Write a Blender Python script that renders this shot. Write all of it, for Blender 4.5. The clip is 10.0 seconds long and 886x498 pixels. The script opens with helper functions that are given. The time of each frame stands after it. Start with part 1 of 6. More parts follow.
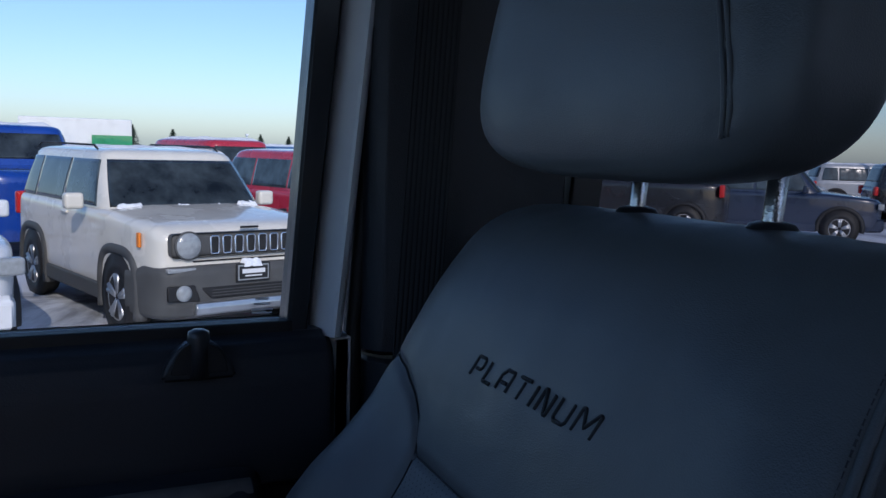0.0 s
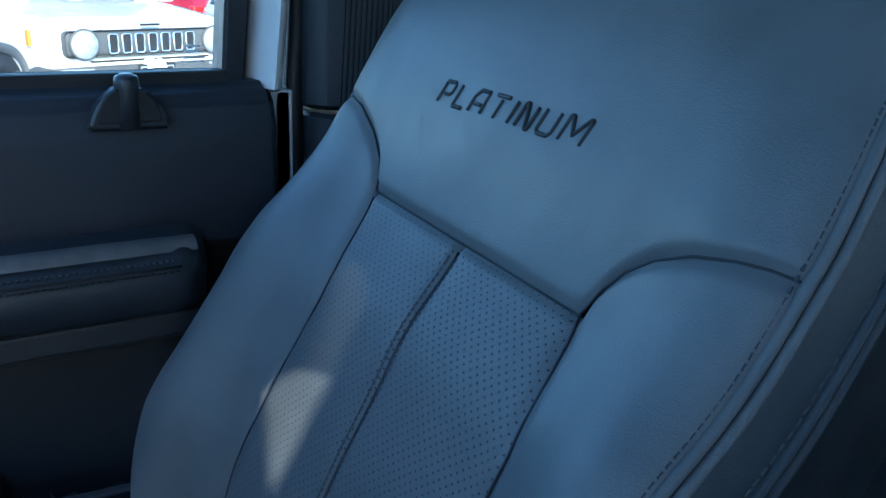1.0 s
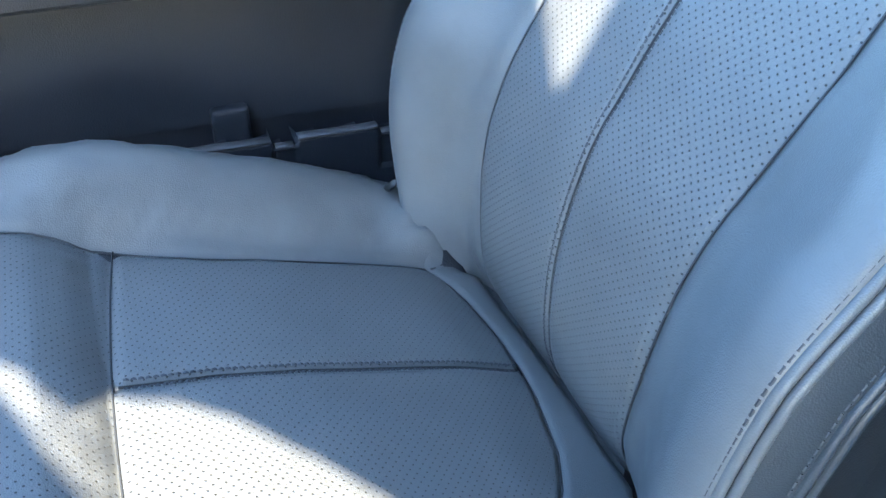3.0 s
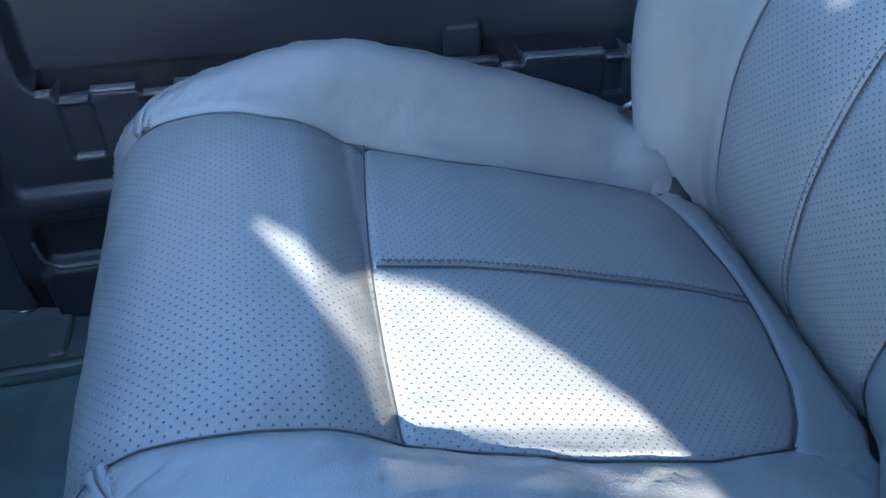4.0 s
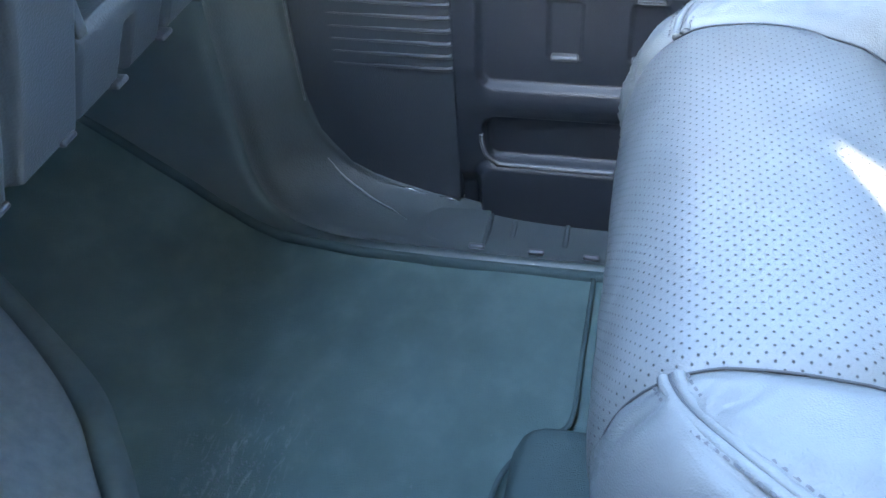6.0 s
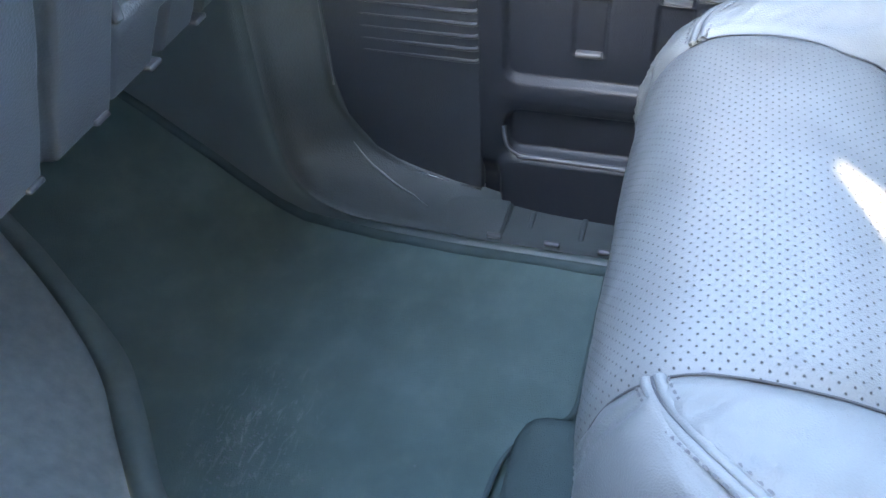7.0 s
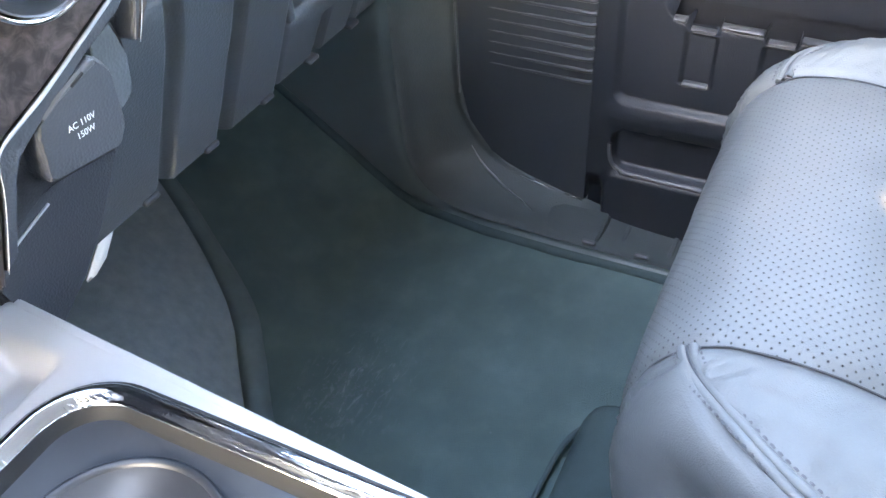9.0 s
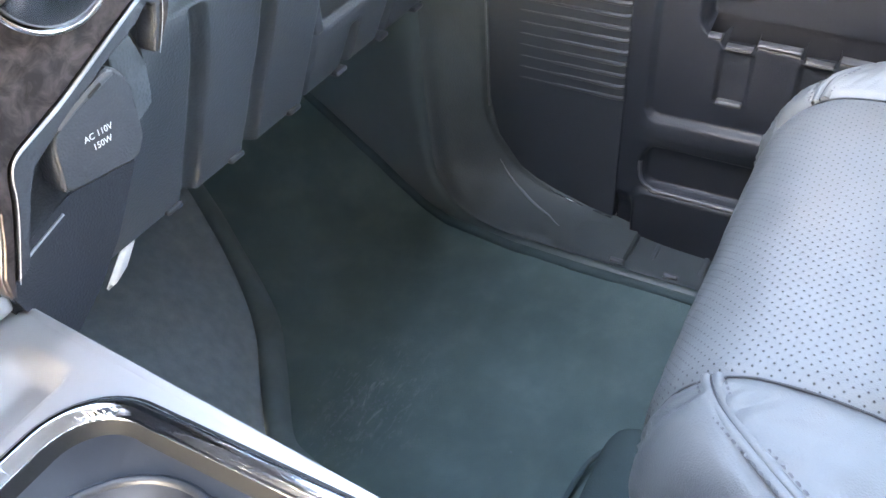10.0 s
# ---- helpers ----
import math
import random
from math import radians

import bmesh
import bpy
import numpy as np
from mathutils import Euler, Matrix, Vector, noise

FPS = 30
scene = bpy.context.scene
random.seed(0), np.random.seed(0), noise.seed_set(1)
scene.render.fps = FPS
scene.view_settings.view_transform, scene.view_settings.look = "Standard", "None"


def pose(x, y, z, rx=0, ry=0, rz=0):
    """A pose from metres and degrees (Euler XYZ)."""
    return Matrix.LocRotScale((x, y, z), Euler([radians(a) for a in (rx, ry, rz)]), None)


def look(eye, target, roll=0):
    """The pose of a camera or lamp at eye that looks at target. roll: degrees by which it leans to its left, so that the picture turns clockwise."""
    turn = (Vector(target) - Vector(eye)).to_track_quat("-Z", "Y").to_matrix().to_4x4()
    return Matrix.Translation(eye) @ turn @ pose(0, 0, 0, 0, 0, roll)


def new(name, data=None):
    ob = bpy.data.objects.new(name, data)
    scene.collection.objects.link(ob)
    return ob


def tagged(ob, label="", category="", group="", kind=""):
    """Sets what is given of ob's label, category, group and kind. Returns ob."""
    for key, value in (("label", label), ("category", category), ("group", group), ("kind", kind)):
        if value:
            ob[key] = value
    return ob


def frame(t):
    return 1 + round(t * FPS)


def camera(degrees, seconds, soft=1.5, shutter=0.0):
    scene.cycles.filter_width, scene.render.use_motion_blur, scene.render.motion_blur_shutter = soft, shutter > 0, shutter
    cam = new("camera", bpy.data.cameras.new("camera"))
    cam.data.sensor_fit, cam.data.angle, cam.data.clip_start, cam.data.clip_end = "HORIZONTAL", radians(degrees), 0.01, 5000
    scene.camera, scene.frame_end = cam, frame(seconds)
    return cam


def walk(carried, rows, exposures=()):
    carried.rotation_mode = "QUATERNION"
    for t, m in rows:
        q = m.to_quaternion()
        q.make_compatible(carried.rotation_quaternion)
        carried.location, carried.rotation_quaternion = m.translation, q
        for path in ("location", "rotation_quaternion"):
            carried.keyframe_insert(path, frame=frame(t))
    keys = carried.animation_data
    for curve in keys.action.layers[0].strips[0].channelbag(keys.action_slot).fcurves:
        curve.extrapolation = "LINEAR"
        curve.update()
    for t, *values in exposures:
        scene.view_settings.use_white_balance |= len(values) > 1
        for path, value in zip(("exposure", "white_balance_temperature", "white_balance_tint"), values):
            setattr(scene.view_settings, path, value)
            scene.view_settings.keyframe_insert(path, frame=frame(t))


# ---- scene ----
cam = camera(55.7, 10.0)
PATH = [
    (0, (0.055, -0.007, 0.976), (1.853, -0.851, 0.743), 1.7),
    (0.5, (0.075, -0.005, 0.942), (1.783, -0.946, 0.496), 2.0),
    (1, (0.1, 0.016, 0.897), (1.706, -0.976, 0.239), 2.8),
    (1.5, (0.118, 0.041, 0.875), (1.634, -0.913, -0.015), 0.6),
    (2, (0.131, 0.065, 0.84), (1.598, -0.835, -0.18), 0.3),
    (2.5, (0.138, 0.098, 0.819), (1.55, -0.752, -0.314), 1.4),
    (3, (0.128, 0.149, 0.787), (1.591, -0.492, -0.417), 1.2),
    (4.3, (0.121, 0.255, 0.766), (1.627, 0.061, -0.536), -1.9),
    (4.5, (0.122, 0.278, 0.767), (1.634, 0.139, -0.535), -2.0),
    (5, (0.13, 0.327, 0.757), (1.634, 0.367, -0.561), -3.3),
    (5.5, (0.138, 0.377, 0.741), (1.618, 0.616, -0.583), -4.0),
    (6, (0.147, 0.396, 0.713), (1.574, 0.8, -0.629), -4.9),
    (7.3, (0.131, 0.356, 0.761), (1.504, 0.832, -0.612), -3.4),
    (7.5, (0.108, 0.328, 0.799), (1.483, 0.823, -0.566), -3.0),
    (8, (0.067, 0.309, 0.825), (1.406, 0.915, -0.531), -3.9),
    (8.5, (0.056, 0.321, 0.803), (1.382, 0.975, -0.544), -3.7),
    (9, (0.049, 0.33, 0.787), (1.361, 1.046, -0.542), -4.0),
    (9.5, (0.042, 0.325, 0.818), (1.346, 1.076, -0.499), -3.9),
    (10, (0.062, 0.329, 0.784), (1.355, 1.116, -0.523), -4.3),
]
# the phone brightens its picture as it turns from the window into the dark footwell, and its white balance warms up
EXPOSURES = [
    (0.0, 0.60, 5450, 16),
    (0.5, 1.54, 5030, 4),
    (1.0, 2.84, 4960, -4),
    (1.5, 4.30, 5580, -4),
    (2.0, 4.97, 6050, -2),
    (2.5, 5.19, 6350, 0),
    (3.0, 5.25, 6150, 3),
    (4.5, 4.96, 5450, 4),
    (5.0, 5.18, 5500, 3),
    (5.5, 5.92, 6050, 4),
    (6.0, 6.56, 7000, 5),
    (7.5, 6.56, 8100, 12),
    (9.0, 6.48, 9000, 14),
    (10.0, 6.50, 9400, 15),
]
walk(cam, [(t, look(eye, target, roll)) for t, eye, target, roll in PATH], EXPOSURES)

XC = 0.583            # middle of the passenger seat


# ---- light ----
SUN_AZ, SUN_EL = radians(-10), radians(30)      # the way the sunlight goes, and its height
sun = new("sun", bpy.data.lights.new("sun", "SUN"))
sun.data.energy, sun.data.angle, sun.data.color = 1.75, radians(0.35), (1.0, 0.82, 0.63)
SUN_WAY = Vector((math.cos(SUN_EL) * math.cos(SUN_AZ), math.cos(SUN_EL) * math.sin(SUN_AZ), -math.sin(SUN_EL)))
sun.matrix_world = look((0, 0, 30), Vector((0, 0, 30)) + SUN_WAY)
world = bpy.data.worlds.new("sky")
scene.world = world
world.use_nodes = True
sky = world.node_tree.nodes.new("ShaderNodeTexSky")
sky.sky_type, sky.sun_disc, sky.sun_elevation = "NISHITA", False, SUN_EL
sky.sun_rotation = math.atan2(-SUN_WAY.x, -SUN_WAY.y)
sky.air_density, sky.dust_density, sky.ozone_density = 1.0, 0.8, 2.6
back = world.node_tree.nodes["Background"]
back.inputs["Strength"].default_value = 0.10
world.node_tree.links.new(sky.outputs[0], back.inputs["Color"])


# ---- materials ----
def material(name, color, rough=0.5, metal=0.0, spec=0.5, coat=0.0):
    m = bpy.data.materials.new(name)
    m.use_nodes = True
    b = m.node_tree.nodes["Principled BSDF"]
    b.inputs["Base Color"].default_value = (*color, 1)
    b.inputs["Roughness"].default_value, b.inputs["Metallic"].default_value = rough, metal
    b.inputs["Specular IOR Level"].default_value, b.inputs["Coat Weight"].default_value = spec, coat
    return m


def node(m, kind, inputs=(), operation=""):
    n = m.node_tree.nodes.new("ShaderNode" + kind)
    if operation:
        n.operation = operation
    for key, value in dict(inputs).items():
        if isinstance(value, bpy.types.NodeSocket):
            m.node_tree.links.new(value, n.inputs[key])
        else:
            n.inputs[key].default_value = value
    return n


def grained(m, scale, depth, tint=0.12, large=3.0, detail=4.0, vor=False, rough_by=0.08):
    """Grain as relief, and slow variation of the colour and the roughness."""
    b = m.node_tree.nodes["Principled BSDF"]
    where = node(m, "TexCoord").outputs["Object"]
    fine = node(m, "TexVoronoi", {"Vector": where, "Scale": scale}) if vor else node(m, "TexNoise", {"Vector": where, "Scale": scale, "Detail": detail})
    slow = node(m, "TexNoise", {"Vector": where, "Scale": large, "Detail": 5.0, "Roughness": 0.6})
    bump = node(m, "Bump", {"Height": fine.outputs["Distance" if vor else "Fac"], "Strength": 0.5, "Distance": depth})
    m.node_tree.links.new(bump.outputs[0], b.inputs["Normal"])
    color = tuple(b.inputs["Base Color"].default_value)
    ramp = node(m, "MapRange", {"Value": slow.outputs["Fac"], "From Min": 0.3, "From Max": 0.7, "To Min": 1 - tint, "To Max": 1 + tint})
    mixed = node(m, "VectorMath", {0: color[:3], "Scale": ramp.outputs[0]}, operation="SCALE")
    m.node_tree.links.new(mixed.outputs[0], b.inputs["Base Color"])
    r = b.inputs["Roughness"].default_value
    wear = node(m, "MapRange", {"Value": slow.outputs["Fac"], "From Min": 0.3, "From Max": 0.7, "To Min": r - rough_by, "To Max": r + rough_by})
    m.node_tree.links.new(wear.outputs[0], b.inputs["Roughness"])
    return m


def perforated(m, pitch=0.0078, hole=0.054):
    """Rows of punched holes, set staggered, by the metres of the UV map."""
    b = m.node_tree.nodes["Principled BSDF"]
    uv = node(m, "UVMap").outputs[0]
    far = []
    for shift in (0.0, 0.5):
        cell = node(m, "VectorMath", {0: uv, 1: (1 / pitch,) * 3, 2: (shift, shift, 0)}, operation="MULTIPLY_ADD")
        part_of = node(m, "VectorMath", {0: cell.outputs[0]}, operation="FRACTION")
        off = node(m, "VectorMath", {0: part_of.outputs[0], 1: (0.5, 0.5, 0)}, operation="SUBTRACT")
        flat = node(m, "VectorMath", {0: off.outputs[0], 1: (1, 1, 0)}, operation="MULTIPLY")
        far.append(node(m, "VectorMath", {0: flat.outputs[0]}, operation="LENGTH").outputs["Value"])
    near = node(m, "Math", {0: far[0], 1: far[1]}, operation="MINIMUM")
    solid = node(m, "MapRange", {"Value": near.outputs[0], "From Min": hole, "From Max": hole + 0.06, "To Min": 0.0, "To Max": 1.0})
    old = b.inputs["Base Color"].links[0].from_socket
    mix = node(m, "VectorMath", {0: old, "Scale": node(m, "MapRange", {"Value": solid.outputs[0], "To Min": 0.14, "To Max": 1.0}).outputs[0]}, operation="SCALE")
    m.node_tree.links.new(mix.outputs[0], b.inputs["Base Color"])
    bump = node(m, "Bump", {"Height": solid.outputs[0], "Strength": 0.6, "Distance": 0.0012, "Normal": b.inputs["Normal"].links[0].from_socket})
    m.node_tree.links.new(bump.outputs[0], b.inputs["Normal"])
    return m


def scuffed(m):
    """Streaks of pale dust where shoes have scraped the mat."""
    b = m.node_tree.nodes["Principled BSDF"]
    where = node(m, "TexCoord").outputs["Object"]
    spot = node(m, "VectorMath", {0: where, 1: (0.56, 0.745, 0.0)}, operation="SUBTRACT")
    round_it = node(m, "VectorMath", {0: spot.outputs[0], 1: (1.0, 1.5, 0.0)}, operation="MULTIPLY")
    far = node(m, "VectorMath", {0: round_it.outputs[0]}, operation="LENGTH").outputs["Value"]
    near = node(m, "MapRange", {"Value": far, "From Min": 0.03, "From Max": 0.13, "To Min": 1.0, "To Max": 0.0})
    drawn = node(m, "Mapping", {"Vector": where, "Rotation": (0, 0, 0.5), "Scale": (38.0, 120.0, 20.0)})
    streak = node(m, "TexNoise", {"Vector": drawn.outputs[0], "Scale": 1.0, "Detail": 6.0, "Roughness": 0.65, "Distortion": 1.2})
    mark = node(m, "MapRange", {"Value": streak.outputs["Fac"], "From Min": 0.54, "From Max": 0.74, "To Min": 0.0, "To Max": 0.55})
    film = node(m, "MapRange", {"Value": node(m, "TexNoise", {"Vector": where, "Scale": 22.0, "Detail": 4.0}).outputs["Fac"], "From Min": 0.5, "From Max": 0.75, "To Min": 0.0, "To Max": 0.05})
    dust = node(m, "Math", {0: mark.outputs[0], 1: near.outputs[0], 2: film.outputs[0]}, operation="MULTIPLY_ADD")
    mix = node(m, "Mix", {"Factor": dust.outputs[0]})
    mix.data_type = "RGBA"
    m.node_tree.links.new(b.inputs["Base Color"].links[0].from_socket, mix.inputs[6])
    mix.inputs[7].default_value = (0.30, 0.34, 0.36, 1)
    m.node_tree.links.new(mix.outputs[2], b.inputs["Base Color"])
    return m


def scratched(m, turn):
    """Fine straight scratches of two directions, as relief and gloss."""
    b = m.node_tree.nodes["Principled BSDF"]
    where = node(m, "TexCoord").outputs["Object"]
    marks = []
    for angle in (turn, turn + 0.7):
        drawn = node(m, "Mapping", {"Vector": where, "Rotation": (0, 0, angle), "Scale": (1500.0, 45.0, 200.0)})
        fine = node(m, "TexNoise", {"Vector": drawn.outputs[0], "Scale": 1.0, "Detail": 3.0, "Roughness": 0.6})
        marks.append(node(m, "MapRange", {"Value": fine.outputs["Fac"], "From Min": 0.60, "From Max": 0.72}).outputs[0])
    both = node(m, "Math", {0: marks[0], 1: marks[1]}, operation="MAXIMUM")
    worn = node(m, "MapRange", {"Value": node(m, "TexNoise", {"Vector": where, "Scale": 60.0, "Detail": 3.0}).outputs["Fac"], "From Min": 0.42, "From Max": 0.60})
    cut = node(m, "Math", {0: both.outputs[0], 1: worn.outputs[0]}, operation="MULTIPLY")
    bump = node(m, "Bump", {"Height": cut.outputs[0], "Strength": 0.35, "Distance": 0.0004, "Normal": b.inputs["Normal"].links[0].from_socket})
    m.node_tree.links.new(bump.outputs[0], b.inputs["Normal"])
    dull = node(m, "MapRange", {"Value": cut.outputs[0], "To Min": 0.07, "To Max": 0.40})
    m.node_tree.links.new(dull.outputs[0], b.inputs["Roughness"])
    return m


LEATHER_GREY = (0.116, 0.126, 0.133)
leather = grained(material("leather", LEATHER_GREY, 0.42), 900, 0.00035, 0.10, 13, vor=True, rough_by=0.12)
leather_holes = perforated(grained(material("perforated leather", LEATHER_GREY, 0.45), 900, 0.0004, 0.10, 13, vor=True, rough_by=0.12))
leather_side = grained(material("side leather darkened for shade", (0.015, 0.018, 0.022), 0.45), 800, 0.0003, 0.1, 9, vor=True)
thread = grained(material("grey thread", (0.070, 0.076, 0.086), 0.7), 2000, 0.0003)
thread_mid = grained(material("slate thread", (0.046, 0.053, 0.063), 0.7), 2000, 0.0003)
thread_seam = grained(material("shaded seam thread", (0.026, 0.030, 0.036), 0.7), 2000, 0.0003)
thread_dark = grained(material("dark thread", (0.012, 0.013, 0.016), 0.6), 2500, 0.0004)
plastic = grained(material("black grained plastic", (0.025, 0.028, 0.035), 0.48), 700, 0.0006, 0.15, 6, vor=True)
plastic_soft = grained(material("soft touch vinyl", (0.014, 0.0165, 0.023), 0.5), 500, 0.0005, 0.12, 5, vor=True)
vinyl_upper = grained(material("upper door vinyl", (0.021, 0.025, 0.034), 0.5), 500, 0.0005, 0.14, 6, vor=True)
plastic_smooth = grained(material("smooth black plastic", (0.028, 0.03, 0.034), 0.35), 300, 0.0002, 0.15, 8)
plastic_grey = grained(material("dark grey plastic", (0.046, 0.052, 0.063), 0.5), 600, 0.0005, 0.12, 5, vor=True)
plastic_door = grained(material("dark moulded door plastic", (0.0185, 0.0225, 0.031), 0.46), 650, 0.0005, 0.12, 7, vor=True)
# same door plastic, set paler to lift the dark of the footwell
plastic_grille = grained(material("grille panel plastic", (0.038, 0.046, 0.057), 0.5), 650, 0.0005, 0.12, 7, vor=True)
# slat colour is lightened to paint their highlights
plastic_slat = grained(material("grille slat plastic", (0.050, 0.056, 0.066), 0.42), 600, 0.0003, 0.12, 9, vor=True)
# paler trim plastic that paints the light on rims and edges
plastic_lit = grained(material("grey plastic lightened for lit edges", (0.088, 0.093, 0.104), 0.40), 600, 0.0004, 0.15, 9, vor=True)
plastic_low = grained(material("grained lower trim", (0.100, 0.130, 0.139), 0.5), 600, 0.0005, 0.15, 6, vor=True)
plastic_knee = grained(material("grained knee trim", (0.068, 0.078, 0.088), 0.5), 500, 0.0006, 0.2, 8, vor=True)
# set darker than the kick panel to offset the window light on it
plastic_jamb = grained(material("dark jamb trim", (0.070, 0.085, 0.090), 0.55), 500, 0.0006, 0.2, 8, vor=True)
plastic_sill = grained(material("scuffed sill trim", (0.062, 0.074, 0.082), 0.55), 500, 0.0006, 0.2, 8, vor=True)
chrome_worn = scratched(grained(material("worn chrome", (0.45, 0.50, 0.57), 0.08, 1.0), 120, 0.0003, 0.06, 40), 0.45)
leather_band = grained(material("band leather darkened for shade", (0.040, 0.049, 0.059), 0.43), 850, 0.0003, 0.1, 9, vor=True)
bare_silver = grained(material("bright silver dish", (0.58, 0.60, 0.63), 0.27, 1.0), 900, 0.0001, 0.05, 12)
slope_matt = grained(material("matt black slope", (0.012, 0.013, 0.015), 0.6, spec=0.2), 600, 0.0002)
hub_metal = grained(material("dull hub metal", (0.30, 0.31, 0.34), 0.32, 0.85), 500, 0.0001, 0.1, 40)
arm_vinyl = grained(material("armrest vinyl", (0.024, 0.030, 0.040), 0.36), 700, 0.0005, 0.1, 9, vor=True)
tray_plastic = grained(material("smooth tray plastic", (0.026, 0.030, 0.037), 0.36), 260, 0.00012, 0.15, 14)
vinyl_sunlit = grained(material("vinyl with sun streak painted in", (0.120, 0.118, 0.116), 0.40), 700, 0.0004, 0.25, 30, vor=True)
silver_line = grained(material("thin satin edge", (0.50, 0.52, 0.55), 0.38, 0.7), 400, 0.0002, 0.1, 20)
dust_pale = grained(material("pale dust", (0.115, 0.15, 0.16), 0.9, spec=0.1), 900, 0.0005)
carpet = grained(material("dark carpet", (0.062, 0.092, 0.096), 0.95, spec=0.1), 800, 0.004, 0.13, 14, detail=6)
# same carpet, with light put into its colour for the rolled edge
carpet_edge = grained(material("carpet lightened on the roll", (0.135, 0.178, 0.183), 0.95, spec=0.1), 800, 0.004, 0.15, 20, detail=6)
carpet_mat = scuffed(grained(material("mat carpet", (0.090, 0.136, 0.136), 0.95, spec=0.1), 800, 0.004, 0.13, 11, detail=6))
carpet_grey = grained(material("grey felt carpet", (0.24, 0.285, 0.305), 0.95, spec=0.1), 900, 0.004, 0.12, 60, detail=6)
cloth_roof = grained(material("grey headliner cloth", (0.43, 0.45, 0.47), 0.9, spec=0.1), 800, 0.001, 0.08, 4)
chrome = material("chrome", (0.75, 0.76, 0.78), 0.08, 1.0)
steel = grained(material("scratched steel", (0.6, 0.62, 0.65), 0.22, 1.0), 400, 0.0008, 0.1, 30)
seal_pale = grained(material("pale metal for the seal highlight", (0.30, 0.31, 0.33), 0.35, 0.8), 400, 0.0005, 0.2, 30)
aluminium = grained(material("satin silver trim", (0.47, 0.455, 0.46), 0.43, 0.45), 900, 0.00005, 0.04, 12)
paint_white = grained(material("white car paint", (0.72, 0.73, 0.72), 0.3, coat=0.6), 40, 0.0002, 0.05, 2)
paint_jamb = grained(material("pale painted steel", (0.76, 0.78, 0.80), 0.35, coat=0.3), 60, 0.0002, 0.12, 3)
rubber = grained(material("black rubber", (0.012, 0.012, 0.013), 0.6), 300, 0.0005, 0.2, 6)
webbing = grained(material("black webbing", (0.016, 0.017, 0.019), 0.75), 900, 0.0006, 0.15, 10)
print_white = material("white print", (0.75, 0.76, 0.78), 0.5)


def wood_stuff():
    m = material("dark burl wood", (0.06, 0.035, 0.025), 0.3, coat=0.25)
    b = m.node_tree.nodes["Principled BSDF"]
    where = node(m, "TexCoord").outputs["Object"]
    swirl = node(m, "TexNoise", {"Vector": where, "Scale": 95.0, "Detail": 8.0, "Distortion": 0.9, "Roughness": 0.62})
    ramp = node(m, "ValToRGB", {"Fac": swirl.outputs["Fac"]})
    ramp.color_ramp.elements[0].position, ramp.color_ramp.elements[0].color = 0.40, (0.014, 0.0105, 0.0105, 1)
    ramp.color_ramp.elements[1].position, ramp.color_ramp.elements[1].color = 0.68, (0.082, 0.064, 0.063, 1)
    m.node_tree.links.new(ramp.outputs[0], b.inputs["Base Color"])
    return m


def snow_stuff():
    m = material("trodden snow", (0.72, 0.75, 0.80), 0.7)
    b = m.node_tree.nodes["Principled BSDF"]
    where = node(m, "TexCoord").outputs["Object"]
    big = node(m, "TexNoise", {"Vector": where, "Scale": 0.45, "Detail": 9.0, "Roughness": 0.65, "Distortion": 0.6})
    ramp = node(m, "ValToRGB", {"Fac": big.outputs["Fac"]})
    ramp.color_ramp.elements[0].position, ramp.color_ramp.elements[0].color = 0.40, (0.13, 0.135, 0.145, 1)
    ramp.color_ramp.elements[1].position, ramp.color_ramp.elements[1].color = 0.54, (0.62, 0.65, 0.70, 1)
    m.node_tree.links.new(ramp.outputs[0], b.inputs["Base Color"])
    bump = node(m, "Bump", {"Height": node(m, "TexNoise", {"Vector": where, "Scale": 6.0, "Detail": 8.0}).outputs["Fac"], "Strength": 0.7, "Distance": 0.03})
    m.node_tree.links.new(bump.outputs[0], b.inputs["Normal"])
    return m


wood = wood_stuff()
snow_ground = snow_stuff()
snow = grained(material("fresh snow", (0.80, 0.82, 0.85), 0.8), 60, 0.004, 0.05, 8)


def glass_stuff(name, tint):
    m = material(name, tint, 0.0)
    b = m.node_tree.nodes["Principled BSDF"]
    b.inputs["Transmission Weight"].default_value, b.inputs["IOR"].default_value = 1.0, 1.05
    return m


glass = glass_stuff("window glass", (0.79, 0.82, 0.82))
glass_tint = glass_stuff("tinted privacy glass", (0.45, 0.46, 0.48))
# mottling imitates reflections and interiors; side glass is also paler for reflected sky
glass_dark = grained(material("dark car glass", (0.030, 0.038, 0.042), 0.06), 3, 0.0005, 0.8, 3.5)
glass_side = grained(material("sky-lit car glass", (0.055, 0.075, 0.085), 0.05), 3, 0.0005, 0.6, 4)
lamp_glass = grained(material("headlamp glass", (0.30, 0.32, 0.33), 0.12, coat=0.8), 120, 0.002, 0.2, 20)
amber = material("amber plastic", (0.75, 0.22, 0.02), 0.3)
lamp_red = material("red lamp plastic", (0.5, 0.02, 0.02), 0.25)


def car_paint(name, color):
    return grained(material(name, color, 0.28, coat=0.8), 30, 0.0002, 0.12, 1.5)


